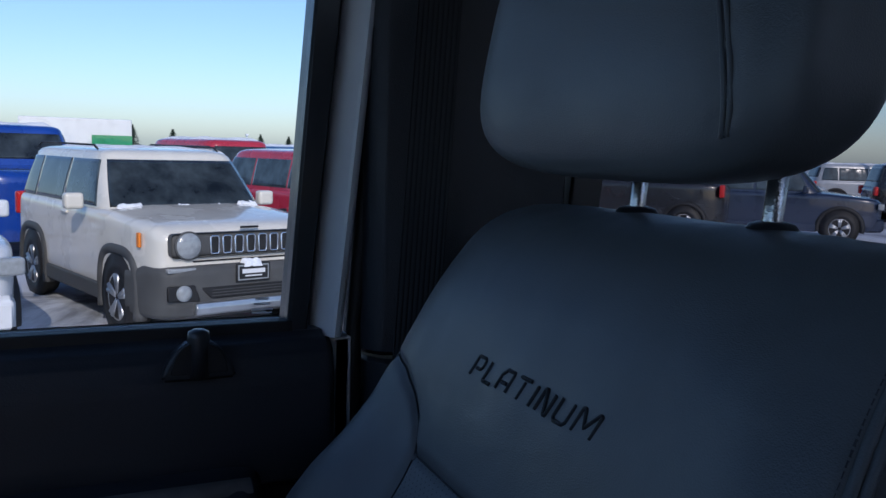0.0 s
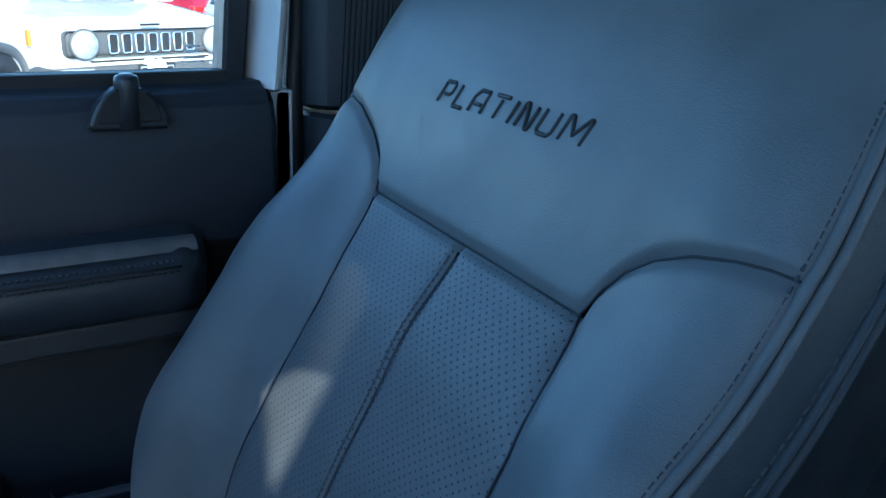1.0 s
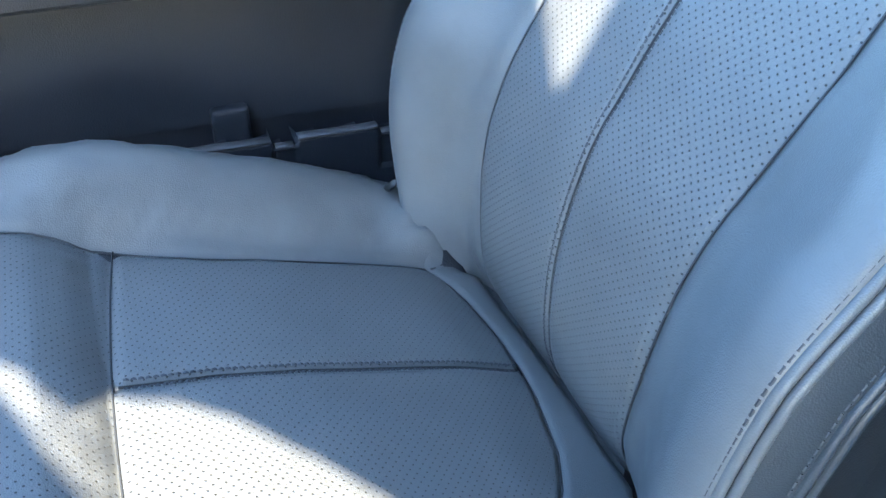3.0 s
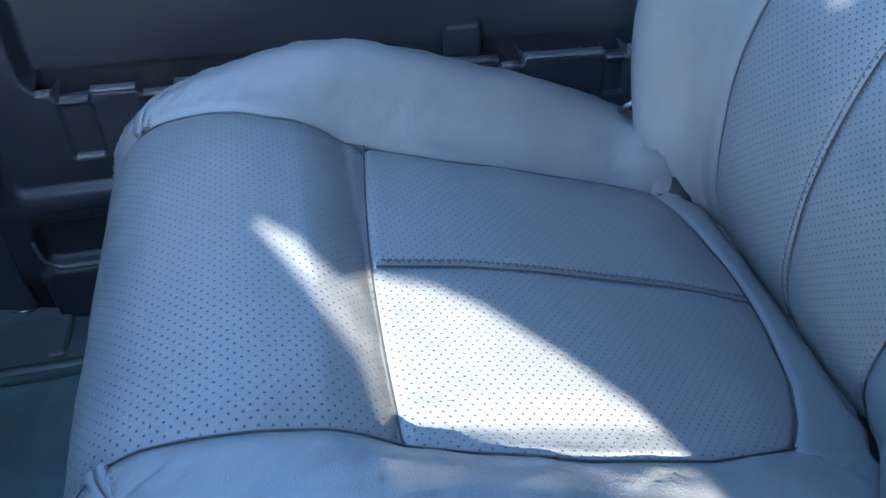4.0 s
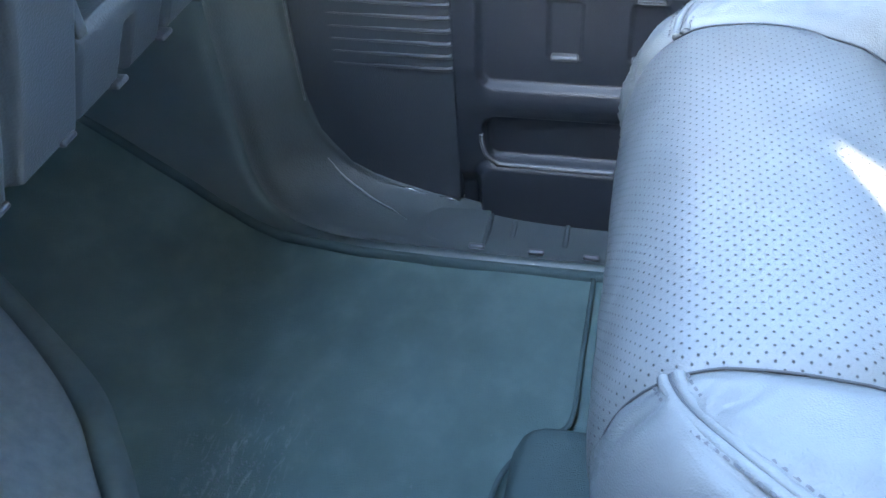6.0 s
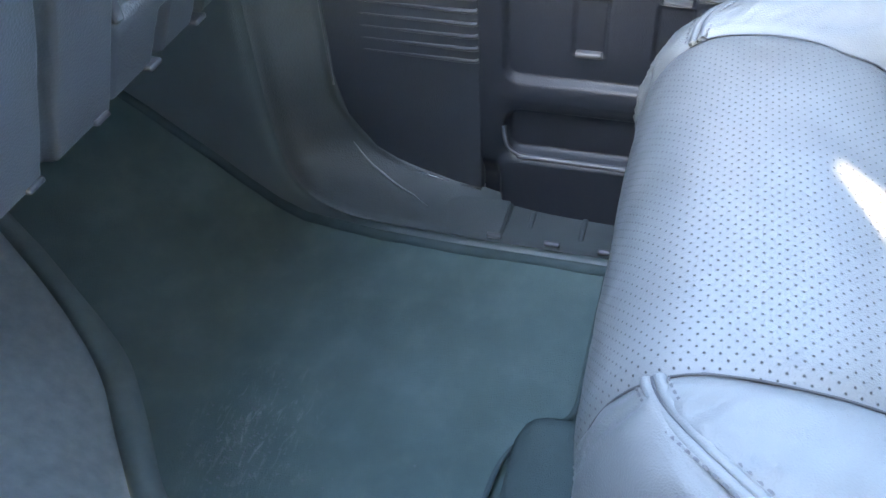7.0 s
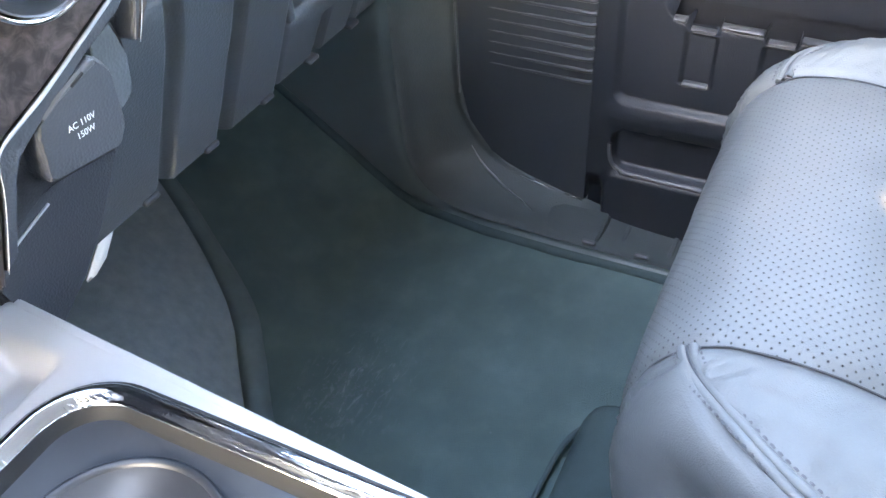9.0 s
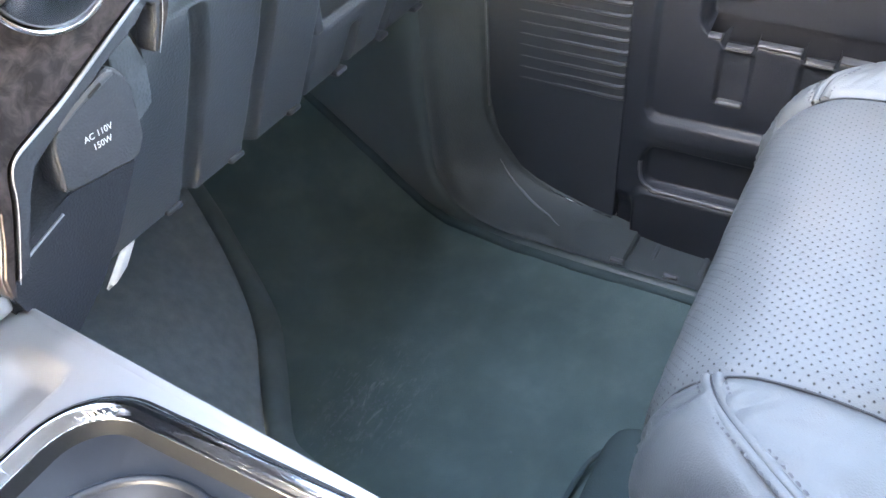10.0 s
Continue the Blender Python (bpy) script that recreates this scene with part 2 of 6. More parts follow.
# ---- mesh helpers ----
def mesh_of(name, verts, faces, uvs=None, smooth=True):
    me = bpy.data.meshes.new(name)
    me.from_pydata([tuple(v) for v in verts], [], faces)
    if uvs is not None:
        layer = me.uv_layers.new(name="UVMap")
        idx = np.empty(len(me.loops), dtype=np.int32)
        me.loops.foreach_get("vertex_index", idx)
        layer.data.foreach_set("uv", np.asarray(uvs, dtype=np.float32)[idx].ravel())
    if smooth:
        me.polygons.foreach_set("use_smooth", [True] * len(me.polygons))
    me.update()
    return me


def thing(name, label, category, group="", kind="", at=(0, 0, 0)):
    ob = tagged(new(name), label, category, group, kind)
    ob.location = at
    ob.empty_display_size = 0.05
    return ob


def world_of(ob):
    m = ob.matrix_parent_inverse @ ob.matrix_basis
    return world_of(ob.parent) @ m if ob.parent else ob.matrix_basis.copy()


def part(name, data, mat, parent=None, label=""):
    """Links a bmesh or mesh as one object under a thing or under a part."""
    hard = isinstance(data, bmesh.types.BMesh)
    if hard:
        me = bpy.data.meshes.new(name)
        data.to_mesh(me)
        data.free()
        data = me
    ob = new(name, data)
    if hard and len(data.polygons) > 6:
        ob.modifiers.new("normals", "WEIGHTED_NORMAL").weight = 90
    if mat is not None:
        data.materials.clear()
        data.materials.append(mat)
    if parent is not None:
        ob.parent = parent
        ob.matrix_parent_inverse = world_of(parent).inverted()
    return tagged(ob, label)


def shade(bm, smooth=True):
    for f in bm.faces:
        f.smooth = smooth
    return bm


def block(lo, hi, bevel=0.004, seg=2, taper=None, turn=None):
    """A box from corner lo to corner hi with rounded edges."""
    bm = bmesh.new()
    bmesh.ops.create_cube(bm, size=1)
    lo, hi = Vector(lo), Vector(hi)
    for v in bm.verts:
        v.co = Vector(((lo[i] + hi[i]) / 2 + v.co[i] * (hi[i] - lo[i]) for i in range(3)))
    if taper:
        taper(bm)
    if bevel:
        bmesh.ops.bevel(bm, geom=bm.edges[:], offset=bevel, segments=seg, affect="EDGES", profile=0.6)
    if turn:
        bmesh.ops.transform(bm, matrix=turn, verts=bm.verts)
    return shade(bm, bevel > 0)


def prism(outline, axis, lo, hi, bevel=0.003, seg=2):
    """A flat outline (pairs of the two other axes, in their order) drawn out along an axis from lo to hi, with rounded edges."""
    bm = bmesh.new()

    def at(p, d):
        c = [p[0], p[1]]
        c.insert("xyz".index(axis), d)
        return c

    ring = [bm.verts.new(at(p, lo)) for p in outline]
    face = bm.faces.new(ring)
    got = bmesh.ops.extrude_face_region(bm, geom=[face])
    shift = [0, 0, 0]
    shift["xyz".index(axis)] = hi - lo
    bmesh.ops.translate(bm, vec=shift, verts=[g for g in got["geom"] if isinstance(g, bmesh.types.BMVert)])
    bmesh.ops.recalc_face_normals(bm, faces=bm.faces)
    if bevel:
        bmesh.ops.bevel(bm, geom=bm.edges[:], offset=bevel, segments=seg, affect="EDGES", clamp_overlap=True)
    return shade(bm, bevel > 0)


def tube(points, r, sides=8, closed=False):
    """A round bar along points, as a mesh."""
    pts = [Vector(p) for p in points]
    n, verts, faces = len(pts), [], []
    rad = r if callable(r) else (lambda i: r)
    up = Vector((0.31, 0.17, 0.93))
    for i, p in enumerate(pts):
        a, b = pts[(i - 1) % n if closed else max(i - 1, 0)], pts[(i + 1) % n if closed else min(i + 1, n - 1)]
        d = (b - a).normalized()
        side = d.cross(up).normalized()
        top = side.cross(d)
        up = top
        verts += [p + rad(i) * (math.cos(t) * side + math.sin(t) * top) for t in (2 * math.pi * k / sides for k in range(sides))]
    for i in range(n if closed else n - 1):
        j = (i + 1) % n
        faces += [(i * sides + k, i * sides + (k + 1) % sides, j * sides + (k + 1) % sides, j * sides + k) for k in range(sides)]
    if not closed:
        faces += [tuple(range(sides))[::-1], tuple((n - 1) * sides + k for k in range(sides))]
    return mesh_of("tube", verts, faces)


def lathe(rings, sides=32, at=(0, 0, 0), turn=None):
    """A turned body: rings of (radius, height) round z."""
    verts, faces = [], []
    m = Matrix.Translation(at) @ (turn or Matrix())
    for r, h in rings:
        verts += [m @ Vector((r * math.cos(a), r * math.sin(a), h)) for a in (2 * math.pi * k / sides for k in range(sides))]
    for i in range(len(rings) - 1):
        faces += [(i * sides + k, i * sides + (k + 1) % sides, (i + 1) * sides + (k + 1) % sides, (i + 1) * sides + k) for k in range(sides)]
    faces += [tuple(range(sides))[::-1], tuple((len(rings) - 1) * sides + k for k in range(sides))]
    return mesh_of("lathe", verts, faces)


def sheet(fn, nu, nv, uv=None):
    """A surface of (nu + 1) x (nv + 1) points fn(p, q), p and q from 0 to 1."""
    verts, uvs = [], []
    for j in range(nv + 1):
        for i in range(nu + 1):
            got = fn(i / nu, j / nv)
            verts.append(got[0])
            uvs.append(got[1])
    w = nu + 1
    faces = [(j * w + i, j * w + i + 1, (j + 1) * w + i + 1, (j + 1) * w + i) for j in range(nv) for i in range(nu)]
    return mesh_of("sheet", verts, faces, uvs)


def smooth_curve(points, fine=24):
    """A smooth line through points (Catmull-Rom), evenly dense."""
    p = [Vector(q) for q in points]
    p = [2 * p[0] - p[1], *p, 2 * p[-1] - p[-2]]
    out = []
    for i in range(1, len(p) - 2):
        a, b, c, d = p[i - 1 : i + 3]
        for k in range(fine):
            t = k / fine
            out.append(0.5 * (2 * b + (c - a) * t + (2 * a - 5 * b + 4 * c - d) * t * t + (3 * b - a - 3 * c + d) * t**3))
    return out + [p[-2]]


def ease(a, b, x):
    t = min(1.0, max(0.0, (x - a) / (b - a)))
    return t * t * (3 - 2 * t)


class Shell:
    """An upholstered body: a middle line in y and z, and a section across it."""

    def __init__(self, line, low, top, blend, girth, depth, bump=lambda w: 0.0):
        pts = smooth_curve([(0, y, z) for y, z in line])
        self.y, self.z = np.array([p.y for p in pts]), np.array([p.z for p in pts])
        self.w = np.concatenate([[0], np.cumsum(np.hypot(np.diff(self.y), np.diff(self.z)))])
        self.dy, self.dz = np.gradient(self.y, self.w), np.gradient(self.z, self.w)
        self.long = self.w[-1]
        self.tables = []
        for table in (low, top):
            c = smooth_curve([(s, a, n) for s, a, n in table], 12)
            self.tables.append([np.array([v[i] for v in c]) for i in range(3)])
        self.blend, self.girth, self.depth, self.bump = blend, girth, depth, bump

    def w_at(self, y=None, z=None, part_of=(0, 1)):
        k = np.flatnonzero((self.w >= part_of[0] * self.long) & (self.w <= part_of[1] * self.long))
        vals = self.y[k] if y is not None else self.z[k]
        return float(self.w[k[np.argmin(np.abs(vals - (y if y is not None else z)))]])

    def at(self, s, w, lift=0.0):
        a = abs(s)
        (s0, a0, n0), (s1, a1, n1) = self.tables
        b = self.blend(w)
        wide = b * np.interp(a, s0, a0) + (1 - b) * np.interp(a, s1, a1)
        wide = min(wide, self.core) + max(0.0, wide - self.core) * self.girth(w)
        if s > 0 and wide > 0.142:
            wide = 0.142 + (wide - 0.142) * (1 - self.nip[0] * (1 - ease(self.nip[1], self.nip[2], w)))
        n = (b * np.interp(a, s0, n0) + (1 - b) * np.interp(a, s1, n1))
        n += self.heel(s, w)
        n = (n * self.depth(w) if n < 0 else n * self.lop[s > 0] * self.full(w)) + lift + self.bump(w) * (1 - ease(0.15, 0.215, a))
        y, z = np.interp(w, self.w, self.y), np.interp(w, self.w, self.z)
        dy, dz = np.interp(w, self.w, self.dy), np.interp(w, self.w, self.dz)
        g = math.hypot(dy, dz) or 1
        back = self.corner[0] * ease(self.corner[1], self.corner[2], w) * (max(0.0, wide - 0.15) / 0.13) ** 2 if s < 0 else 0.0
        return Vector((XC + math.copysign(wide, s), y + dz / g * n * self.face - back, z - dy / g * n * self.face))

    face = 1.0
    core = 0.0            # half width that the girth leaves alone
    lop = (1.0, 1.0)      # fullness of the two bolsters
    full = staticmethod(lambda w: 1.0)   # and along the body
    heel = staticmethod(lambda s, w: 0.0)   # extra fullness at the rear
    nip = (0.0, 0.0, 1.0)      # how much the outer side narrows towards its foot
    corner = (0.0, 0.0, 1.0)   # how far the inner front corner is drawn back, and between which places

    def normal(self, s, w):
        e = 0.002
        return (self.at(s + e, w) - self.at(s - e, w)).cross(self.at(s, w + e) - self.at(s, w - e)).normalized()

    def panel(self, s_lo, s_hi, w_lo, w_hi, nu, nv, tuck=(1, 1, 1, 1), depth=0.006, soft=0.0045, puff=0.0, wrinkle=0.0, seed=0, gather=0.0):
        """A cover panel between seams s_lo(w)..s_hi(w) and w_lo(s)..w_hi(s): it dips into each seam whose tuck is 1 and swells by puff between."""

        def fn(p, q):
            s, w = s_lo(0), w_lo(s_lo(0))
            p, q = p - 0.115 * math.sin(2 * math.pi * p), q - 0.115 * math.sin(2 * math.pi * q)
            for _ in range(3):
                s = s_lo(w) + (s_hi(w) - s_lo(w)) * p
                w = w_lo(s) + (w_hi(s) - w_lo(s)) * q
            wide, tall = abs(s_hi(w) - s_lo(w)), abs(w_hi(s) - w_lo(s))
            gaps = [d for d, on in zip((p * wide, (1 - p) * wide, q * tall, (1 - q) * tall), tuck) if on]
            lift = -sum(depth * math.exp(-((d / soft) ** 2)) for d in gaps)
            if puff and gaps:
                lift += puff * (1 - math.exp(-min(gaps) / 0.03))
            if wrinkle:
                lift += wrinkle * (noise.noise(Vector((s * 22 + seed, w * 22, seed))) + 0.5 * noise.noise(Vector((s * 60, w * 45 + seed, 3))))
            if gather:
                near = min(p, 1 - p) * wide
                lift += gather * math.exp(-((near - 0.026) / 0.013) ** 2) * (noise.noise(Vector(((s + w) * 75, (s - w) * 9, seed))) + 0.4 * noise.noise(Vector(((s + w) * 190, (s - w) * 20, seed))))
            return self.at(s, w, lift), (s, w)

        return sheet(fn, nu, nv)

    def run(self, path, lift=0.0):
        return [self.at(s, w, lift) for s, w in path]


def spaced(path, step):
    """Points at even steps along a line of (s, w)."""
    path = [Vector((s, w, 0)) for s, w in path]
    far = np.concatenate([[0], np.cumsum([(b - a).length for a, b in zip(path, path[1:])])])
    out = []
    for d in np.arange(0, far[-1], step):
        out.append((float(np.interp(d, far, [p.x for p in path])), float(np.interp(d, far, [p.y for p in path]))))
    return out


def beside(path, d):
    """A line of (s, w) moved sideways by d."""
    out = []
    for i, (s, w) in enumerate(path):
        (s0, w0), (s1, w1) = path[max(0, i - 1)], path[min(len(path) - 1, i + 1)]
        g = math.hypot(s1 - s0, w1 - w0) or 1.0
        out.append((s + d * (w1 - w0) / g, w - d * (s1 - s0) / g))
    return out


def stitches(shell, path, step=0.0075, long=0.0052, r=0.0008, lift=0.0006):
    """A row of single stitches along a line on a cover."""
    verts, faces = [], []
    dense = spaced(path, 0.001)
    n_each = max(2, int(step / 0.001))
    for i in range(0, len(dense) - n_each, n_each):
        a, b = dense[i], dense[min(i + int(long / 0.001), len(dense) - 1)]
        pa, pb = shell.at(*a, lift), shell.at(*b, lift)
        up = shell.normal(*a)
        d = (pb - pa).normalized()
        side = d.cross(up).normalized() * r * 1.3
        rise = up * r
        base = len(verts)
        mid = (pa + pb) / 2
        verts += [pa - side, pa + side, mid - side * 1.3 + rise, mid + side * 1.3 + rise, pb - side, pb + side, pa - up * r, pb - up * r]
        faces += [tuple(base + k for k in f) for f in ((0, 1, 3, 2), (2, 3, 5, 4), (0, 2, 6), (2, 4, 7), (2, 7, 6), (1, 6, 3), (3, 7, 5), (3, 6, 7), (0, 6, 1), (4, 5, 7))]
    return mesh_of("stitches", verts, faces, smooth=False)


# ---- the passenger seat ----
def passenger_seat():
    seat = thing("passenger_seat", "grey perforated leather front passenger seat with embroidered lettering", "car seat", at=(XC, 0.1, 0.1))

    # backrest
    line = [(-0.178, 0.215), (-0.148, 0.28), (-0.141, 0.34), (-0.145, 0.40), (-0.162, 0.47), (-0.187, 0.525), (-0.215, 0.585), (-0.245, 0.645), (-0.292, 0.706), (-0.328, 0.788), (-0.364, 0.855),
            (-0.405, 0.900), (-0.455, 0.922), (-0.505, 0.918), (-0.535, 0.88), (-0.535, 0.74), (-0.50, 0.50), (-0.45, 0.26)]
    low = [(0, 0, 0), (0.07, 0.07, 0.0), (0.12, 0.12, 0.001), (0.142, 0.142, 0.002), (0.17, 0.169, 0.011), (0.20, 0.197, 0.029), (0.225, 0.221, 0.044), (0.25, 0.245, 0.050),
           (0.268, 0.259, 0.043), (0.30, 0.272, 0.016), (0.335, 0.277, -0.018), (0.38, 0.276, -0.062), (0.45, 0.266, -0.130), (0.62, 0.252, -0.285)]
    top = [(0, 0, 0), (0.07, 0.07, 0.0), (0.12, 0.12, -0.001), (0.142, 0.142, -0.001), (0.17, 0.170, -0.002), (0.20, 0.20, -0.003), (0.225, 0.224, -0.007), (0.25, 0.247, -0.016),
           (0.268, 0.260, -0.030), (0.30, 0.268, -0.060), (0.335, 0.268, -0.094), (0.38, 0.262, -0.135), (0.45, 0.25, -0.19), (0.62, 0.236, -0.33)]
    probe = Shell(line, low, top, lambda w: 1, lambda w: 1, lambda w: 1)
    w_text, w_ins, w_top = probe.w_at(z=0.788, part_of=(0, 0.5)), probe.w_at(z=0.703, part_of=(0, 0.5)), probe.w_at(y=-0.47, part_of=(0, 0.7))
    w_end = probe.long
    knee = [probe.w_at(z=z, part_of=(0, 0.5)) for z in (0.47, 0.595, 0.70, 0.78, 0.88)]
    sh = Shell(line, low, top, lambda w: float(np.interp(w, knee, (1, 0.68, 0.42, 0.17, 0))), lambda w: 1 - 0.05 * ease(w_ins + 0.06, w_top, w),
               lambda w: 1 - 0.75 * ease(w_ins + 0.06, w_top, w))
    w0 = 0.02
    sh.nip = (0.74, w0, probe.w_at(z=0.44, part_of=(0, 0.5)))
    rim = 0.268

    def s_out(w):
        """The seam between the insert and the outer bolster."""
        return float(np.interp(w, (0.02, 0.10, 0.153, 0.18, 0.22, 0.30, 0.35, 0.40, 0.435, 0.465, 0.50, 0.535), (0.122, 0.122, 0.126, 0.131, 0.136, 0.135, 0.131, 0.122, 0.116, 0.117, 0.126, 0.134)))

    def s_mid(w):
        return float(np.interp(w, (0.02, 0.10, 0.20, 0.29, 0.36, 0.42, 0.47, 0.535), (-0.010, -0.010, -0.006, -0.003, -0.006, -0.011, -0.010, -0.008)))

    def s_in(w):
        """The seam between the insert and the inner bolster."""
        return -float(np.interp(w, (0.02, 0.06, 0.16, 0.24, 0.30, 0.36, 0.40, 0.44, 0.48, 0.532), (0.120, 0.122, 0.134, 0.135, 0.139, 0.147, 0.153, 0.155, 0.150, 0.140)))

    def ins_top(s):
        return w_ins + 0.0025 + 0.022 * s

    def bolster_top(s):
        if s < 0:
            return float(np.interp(-s, (0.139, 0.147, 0.158, 0.175, 0.20, 0.228, 0.245, 0.268), (ins_top(-0.139), 0.551, 0.566, 0.579, 0.589, 0.595, 0.597, 0.597)))
        return float(np.interp(s, (0.134, 0.140, 0.150, 0.175, 0.209, 0.24, 0.268), (ins_top(0.134), 0.549, 0.563, 0.583, 0.600, 0.605, 0.605)))

    base = part("backrest", mesh_of("core", *backrest_core(sh, w0, w_end)), leather_side, seat, "black plastic seat back shell")
    for side, name in ((-1, "inner_bolster"), (1, "outer_bolster")):
        lo, hi = (lambda w: -rim, s_in) if side < 0 else (s_out, lambda w: rim)
        part(name, sh.panel(lo, hi, lambda s: w0, bolster_top, 44, 110, (1, 1, 0, 1), 0.0038, 0.0065, puff=0.003, wrinkle=0.0011, seed=4), leather, base)
        # side band and side cover have their shade put into darker leather
        a, b = (lambda w: -0.313, lambda w: -rim) if side < 0 else (lambda w: rim, lambda w: 0.313)
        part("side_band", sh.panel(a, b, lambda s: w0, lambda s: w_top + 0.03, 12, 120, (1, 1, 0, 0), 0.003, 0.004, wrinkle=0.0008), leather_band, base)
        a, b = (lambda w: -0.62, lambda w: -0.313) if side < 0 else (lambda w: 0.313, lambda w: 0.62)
        part("side_cover", sh.panel(a, b, lambda s: w0, lambda s: w_top + 0.03, 12, 80, (0, 1, 0, 0), 0.003, 0.004), leather_side, base, "side leather darkened for shade")
        for s_welt in (rim, 0.313):
            path = [(side * s_welt, w0 + (w_top - w0) * k / 90) for k in range(91)]
            part("seam", tube(sh.run(path, 0.0), 0.0013, 5), thread_dark, base)
            for off in (-0.0042, 0.0042):
                part("piping", tube(sh.run([(s + off, w) for s, w in path], -0.0020), 0.0037, 10), leather if s_welt == rim else leather_band, base)
            for off in (-0.0092, 0.0092):
                part("stitching", stitches(sh, [(side * (s_welt + off), w) for _, w in path], 0.0060, 0.0042, 0.0007, 0.0), thread_mid, base)
    for a, b in ((s_in, s_mid), (s_mid, s_out)):
        part("backrest_insert", sh.panel(a, b, lambda s: w0, ins_top, 40, 120, (1, 1, 0, 1), 0.0034, 0.0048, 0.0022, 0.0006, 9), leather_holes, base, "perforated leather insert")
    part("seam", tube(sh.run([(s_mid(w), w) for w in np.linspace(w0, w_ins - 0.004, 61)], -0.0030), 0.0011, 6), thread_dark, base)
    for off in (-0.0045, 0.0045):
        part("stitching", stitches(sh, [(s_mid(w) + off, w) for w in np.linspace(w0, w_ins - 0.004, 61)], 0.0055, 0.0044, 0.0007, -0.0004), thread_mid, base)

    def upper_low(s):
        return ins_top(s) if -0.139 < s < 0.134 else bolster_top(s)

    part("upper_panel", sh.panel(lambda w: -rim, lambda w: rim, upper_low, lambda s: w_top + 0.05, 120, 80, (1, 1, 1, 0), 0.0042, 0.0055, puff=0.003, wrinkle=0.0007, seed=15), leather, base)
    # each stroke of the word is a raised band of thread
    glyphs = (("P", 0.62, (((0, 0), (0, 1), (0.52, 1), (0.62, 0.88), (0.62, 0.55), (0.52, 0.42), (0.16, 0.42)),)), ("L", 0.58, (((0, 1), (0, 0), (0.58, 0)),)),
              ("A", 0.70, (((0, 0), (0, 0.72), (0.20, 1), (0.70, 1), (0.70, 0)), ((0.14, 0.38), (0.60, 0.38)))), ("T", 0.78, (((0, 1), (0.78, 1)), ((0.39, 0.86), (0.39, 0)))),
              ("I", 0.0, (((0, 0), (0, 1)),)), ("N", 0.66, (((0, 0), (0, 1), (0.12, 1), (0.54, 0), (0.66, 0), (0.66, 1)),)),
              ("U", 0.70, (((0, 1), (0, 0.14), (0.12, 0), (0.58, 0), (0.70, 0.14), (0.70, 1)),)), ("M", 0.96, (((0, 0), (0, 1), (0.12, 1), (0.48, 0.30), (0.84, 1), (0.96, 1), (0.96, 0)),)))
    span = sum(g[1] for g in glyphs) + 0.40 * (len(glyphs) - 1)
    unit, tall = 0.1755 / span, 0.0176
    verts, faces, cursor = [], [], 0.0
    for _, wide, strokes in glyphs:
        for stroke in strokes:
            pts = spaced([((x + cursor - span / 2) * unit + 0.25 * y * tall, y * tall) for x, y in stroke] , 0.0011)
            first = len(verts)
            for i, (x, y) in enumerate(pts):
                (xa, ya), (xb, yb) = pts[max(0, i - 1)], pts[min(len(pts) - 1, i + 1)]
                g = math.hypot(xb - xa, yb - ya) or 1.0
                nx, ny = -(yb - ya) / g, (xb - xa) / g
                end = 0.75 if i in (0, len(pts) - 1) else 1.0
                for o, h in ((-1, 0.0008), (-0.75, 0.0036), (0, 0.0046), (0.75, 0.0036), (1, 0.0008)):
                    verts.append(sh.at(-(x + nx * o * 0.0021 * end) + 0.002, w_text - 0.0004 + y + ny * o * 0.0021 * end, h))
            for i in range(len(pts) - 1):
                faces += [(first + i * 5 + k, first + i * 5 + k + 1, first + i * 5 + k + 6, first + i * 5 + k + 5) for k in range(4)]
            faces += [tuple(range(first, first + 5)), tuple(range(first + 5 * len(pts) - 5, first + 5 * len(pts)))]
        cursor += wide + 0.40
    bm = mesh_of("lettering", verts, faces)
    part("lettering", bm, thread_dark, base, "dark embroidered word PLATINUM")

    # dark tubes in the seams paint the shade of the creases
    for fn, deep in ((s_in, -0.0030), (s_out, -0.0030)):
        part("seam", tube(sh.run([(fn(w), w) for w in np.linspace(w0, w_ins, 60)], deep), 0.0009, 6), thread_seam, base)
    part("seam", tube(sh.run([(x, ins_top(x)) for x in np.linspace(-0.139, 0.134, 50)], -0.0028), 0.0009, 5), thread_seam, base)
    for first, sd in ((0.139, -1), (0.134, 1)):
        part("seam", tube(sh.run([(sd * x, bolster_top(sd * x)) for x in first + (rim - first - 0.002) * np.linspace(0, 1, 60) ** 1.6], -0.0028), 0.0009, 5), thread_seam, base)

    # headrest on two steel posts
    head = part("headrest", headrest_mesh(), leather, seat, "grey leather headrest")
    lean = [-0.97 + 1.94 * i / 40 for i in range(41)]
    for off in (-0.022, 0.022):
        part("seam", tube([head_point(Vector((-0.71 + 0.26 * z + off, 1, z))) - Vector((0, 0.0016, 0)) for z in lean], 0.0020, 6), leather, head)
    part("stitching", tube([head_point(Vector((-0.71 + 0.26 * z, 1, z))) - Vector((0, 0.0026, 0)) for z in lean], 0.0014, 6), thread_dark, head)
    for s in (-0.078, 0.078):
        part("headrest_post", tube([(XC + s, -0.470, 0.80), (XC + s, -0.482, 0.93), (XC + s, -0.49, 1.02)], 0.0075, 16), steel, head, "bare steel headrest post")
        part("headrest_guide", lathe([(0.020, 0), (0.020, 0.004), (0.016, 0.009), (0.009, 0.011)], 24, (XC + s, -0.482, 0.921)), plastic_smooth, head, "black plastic post guide")

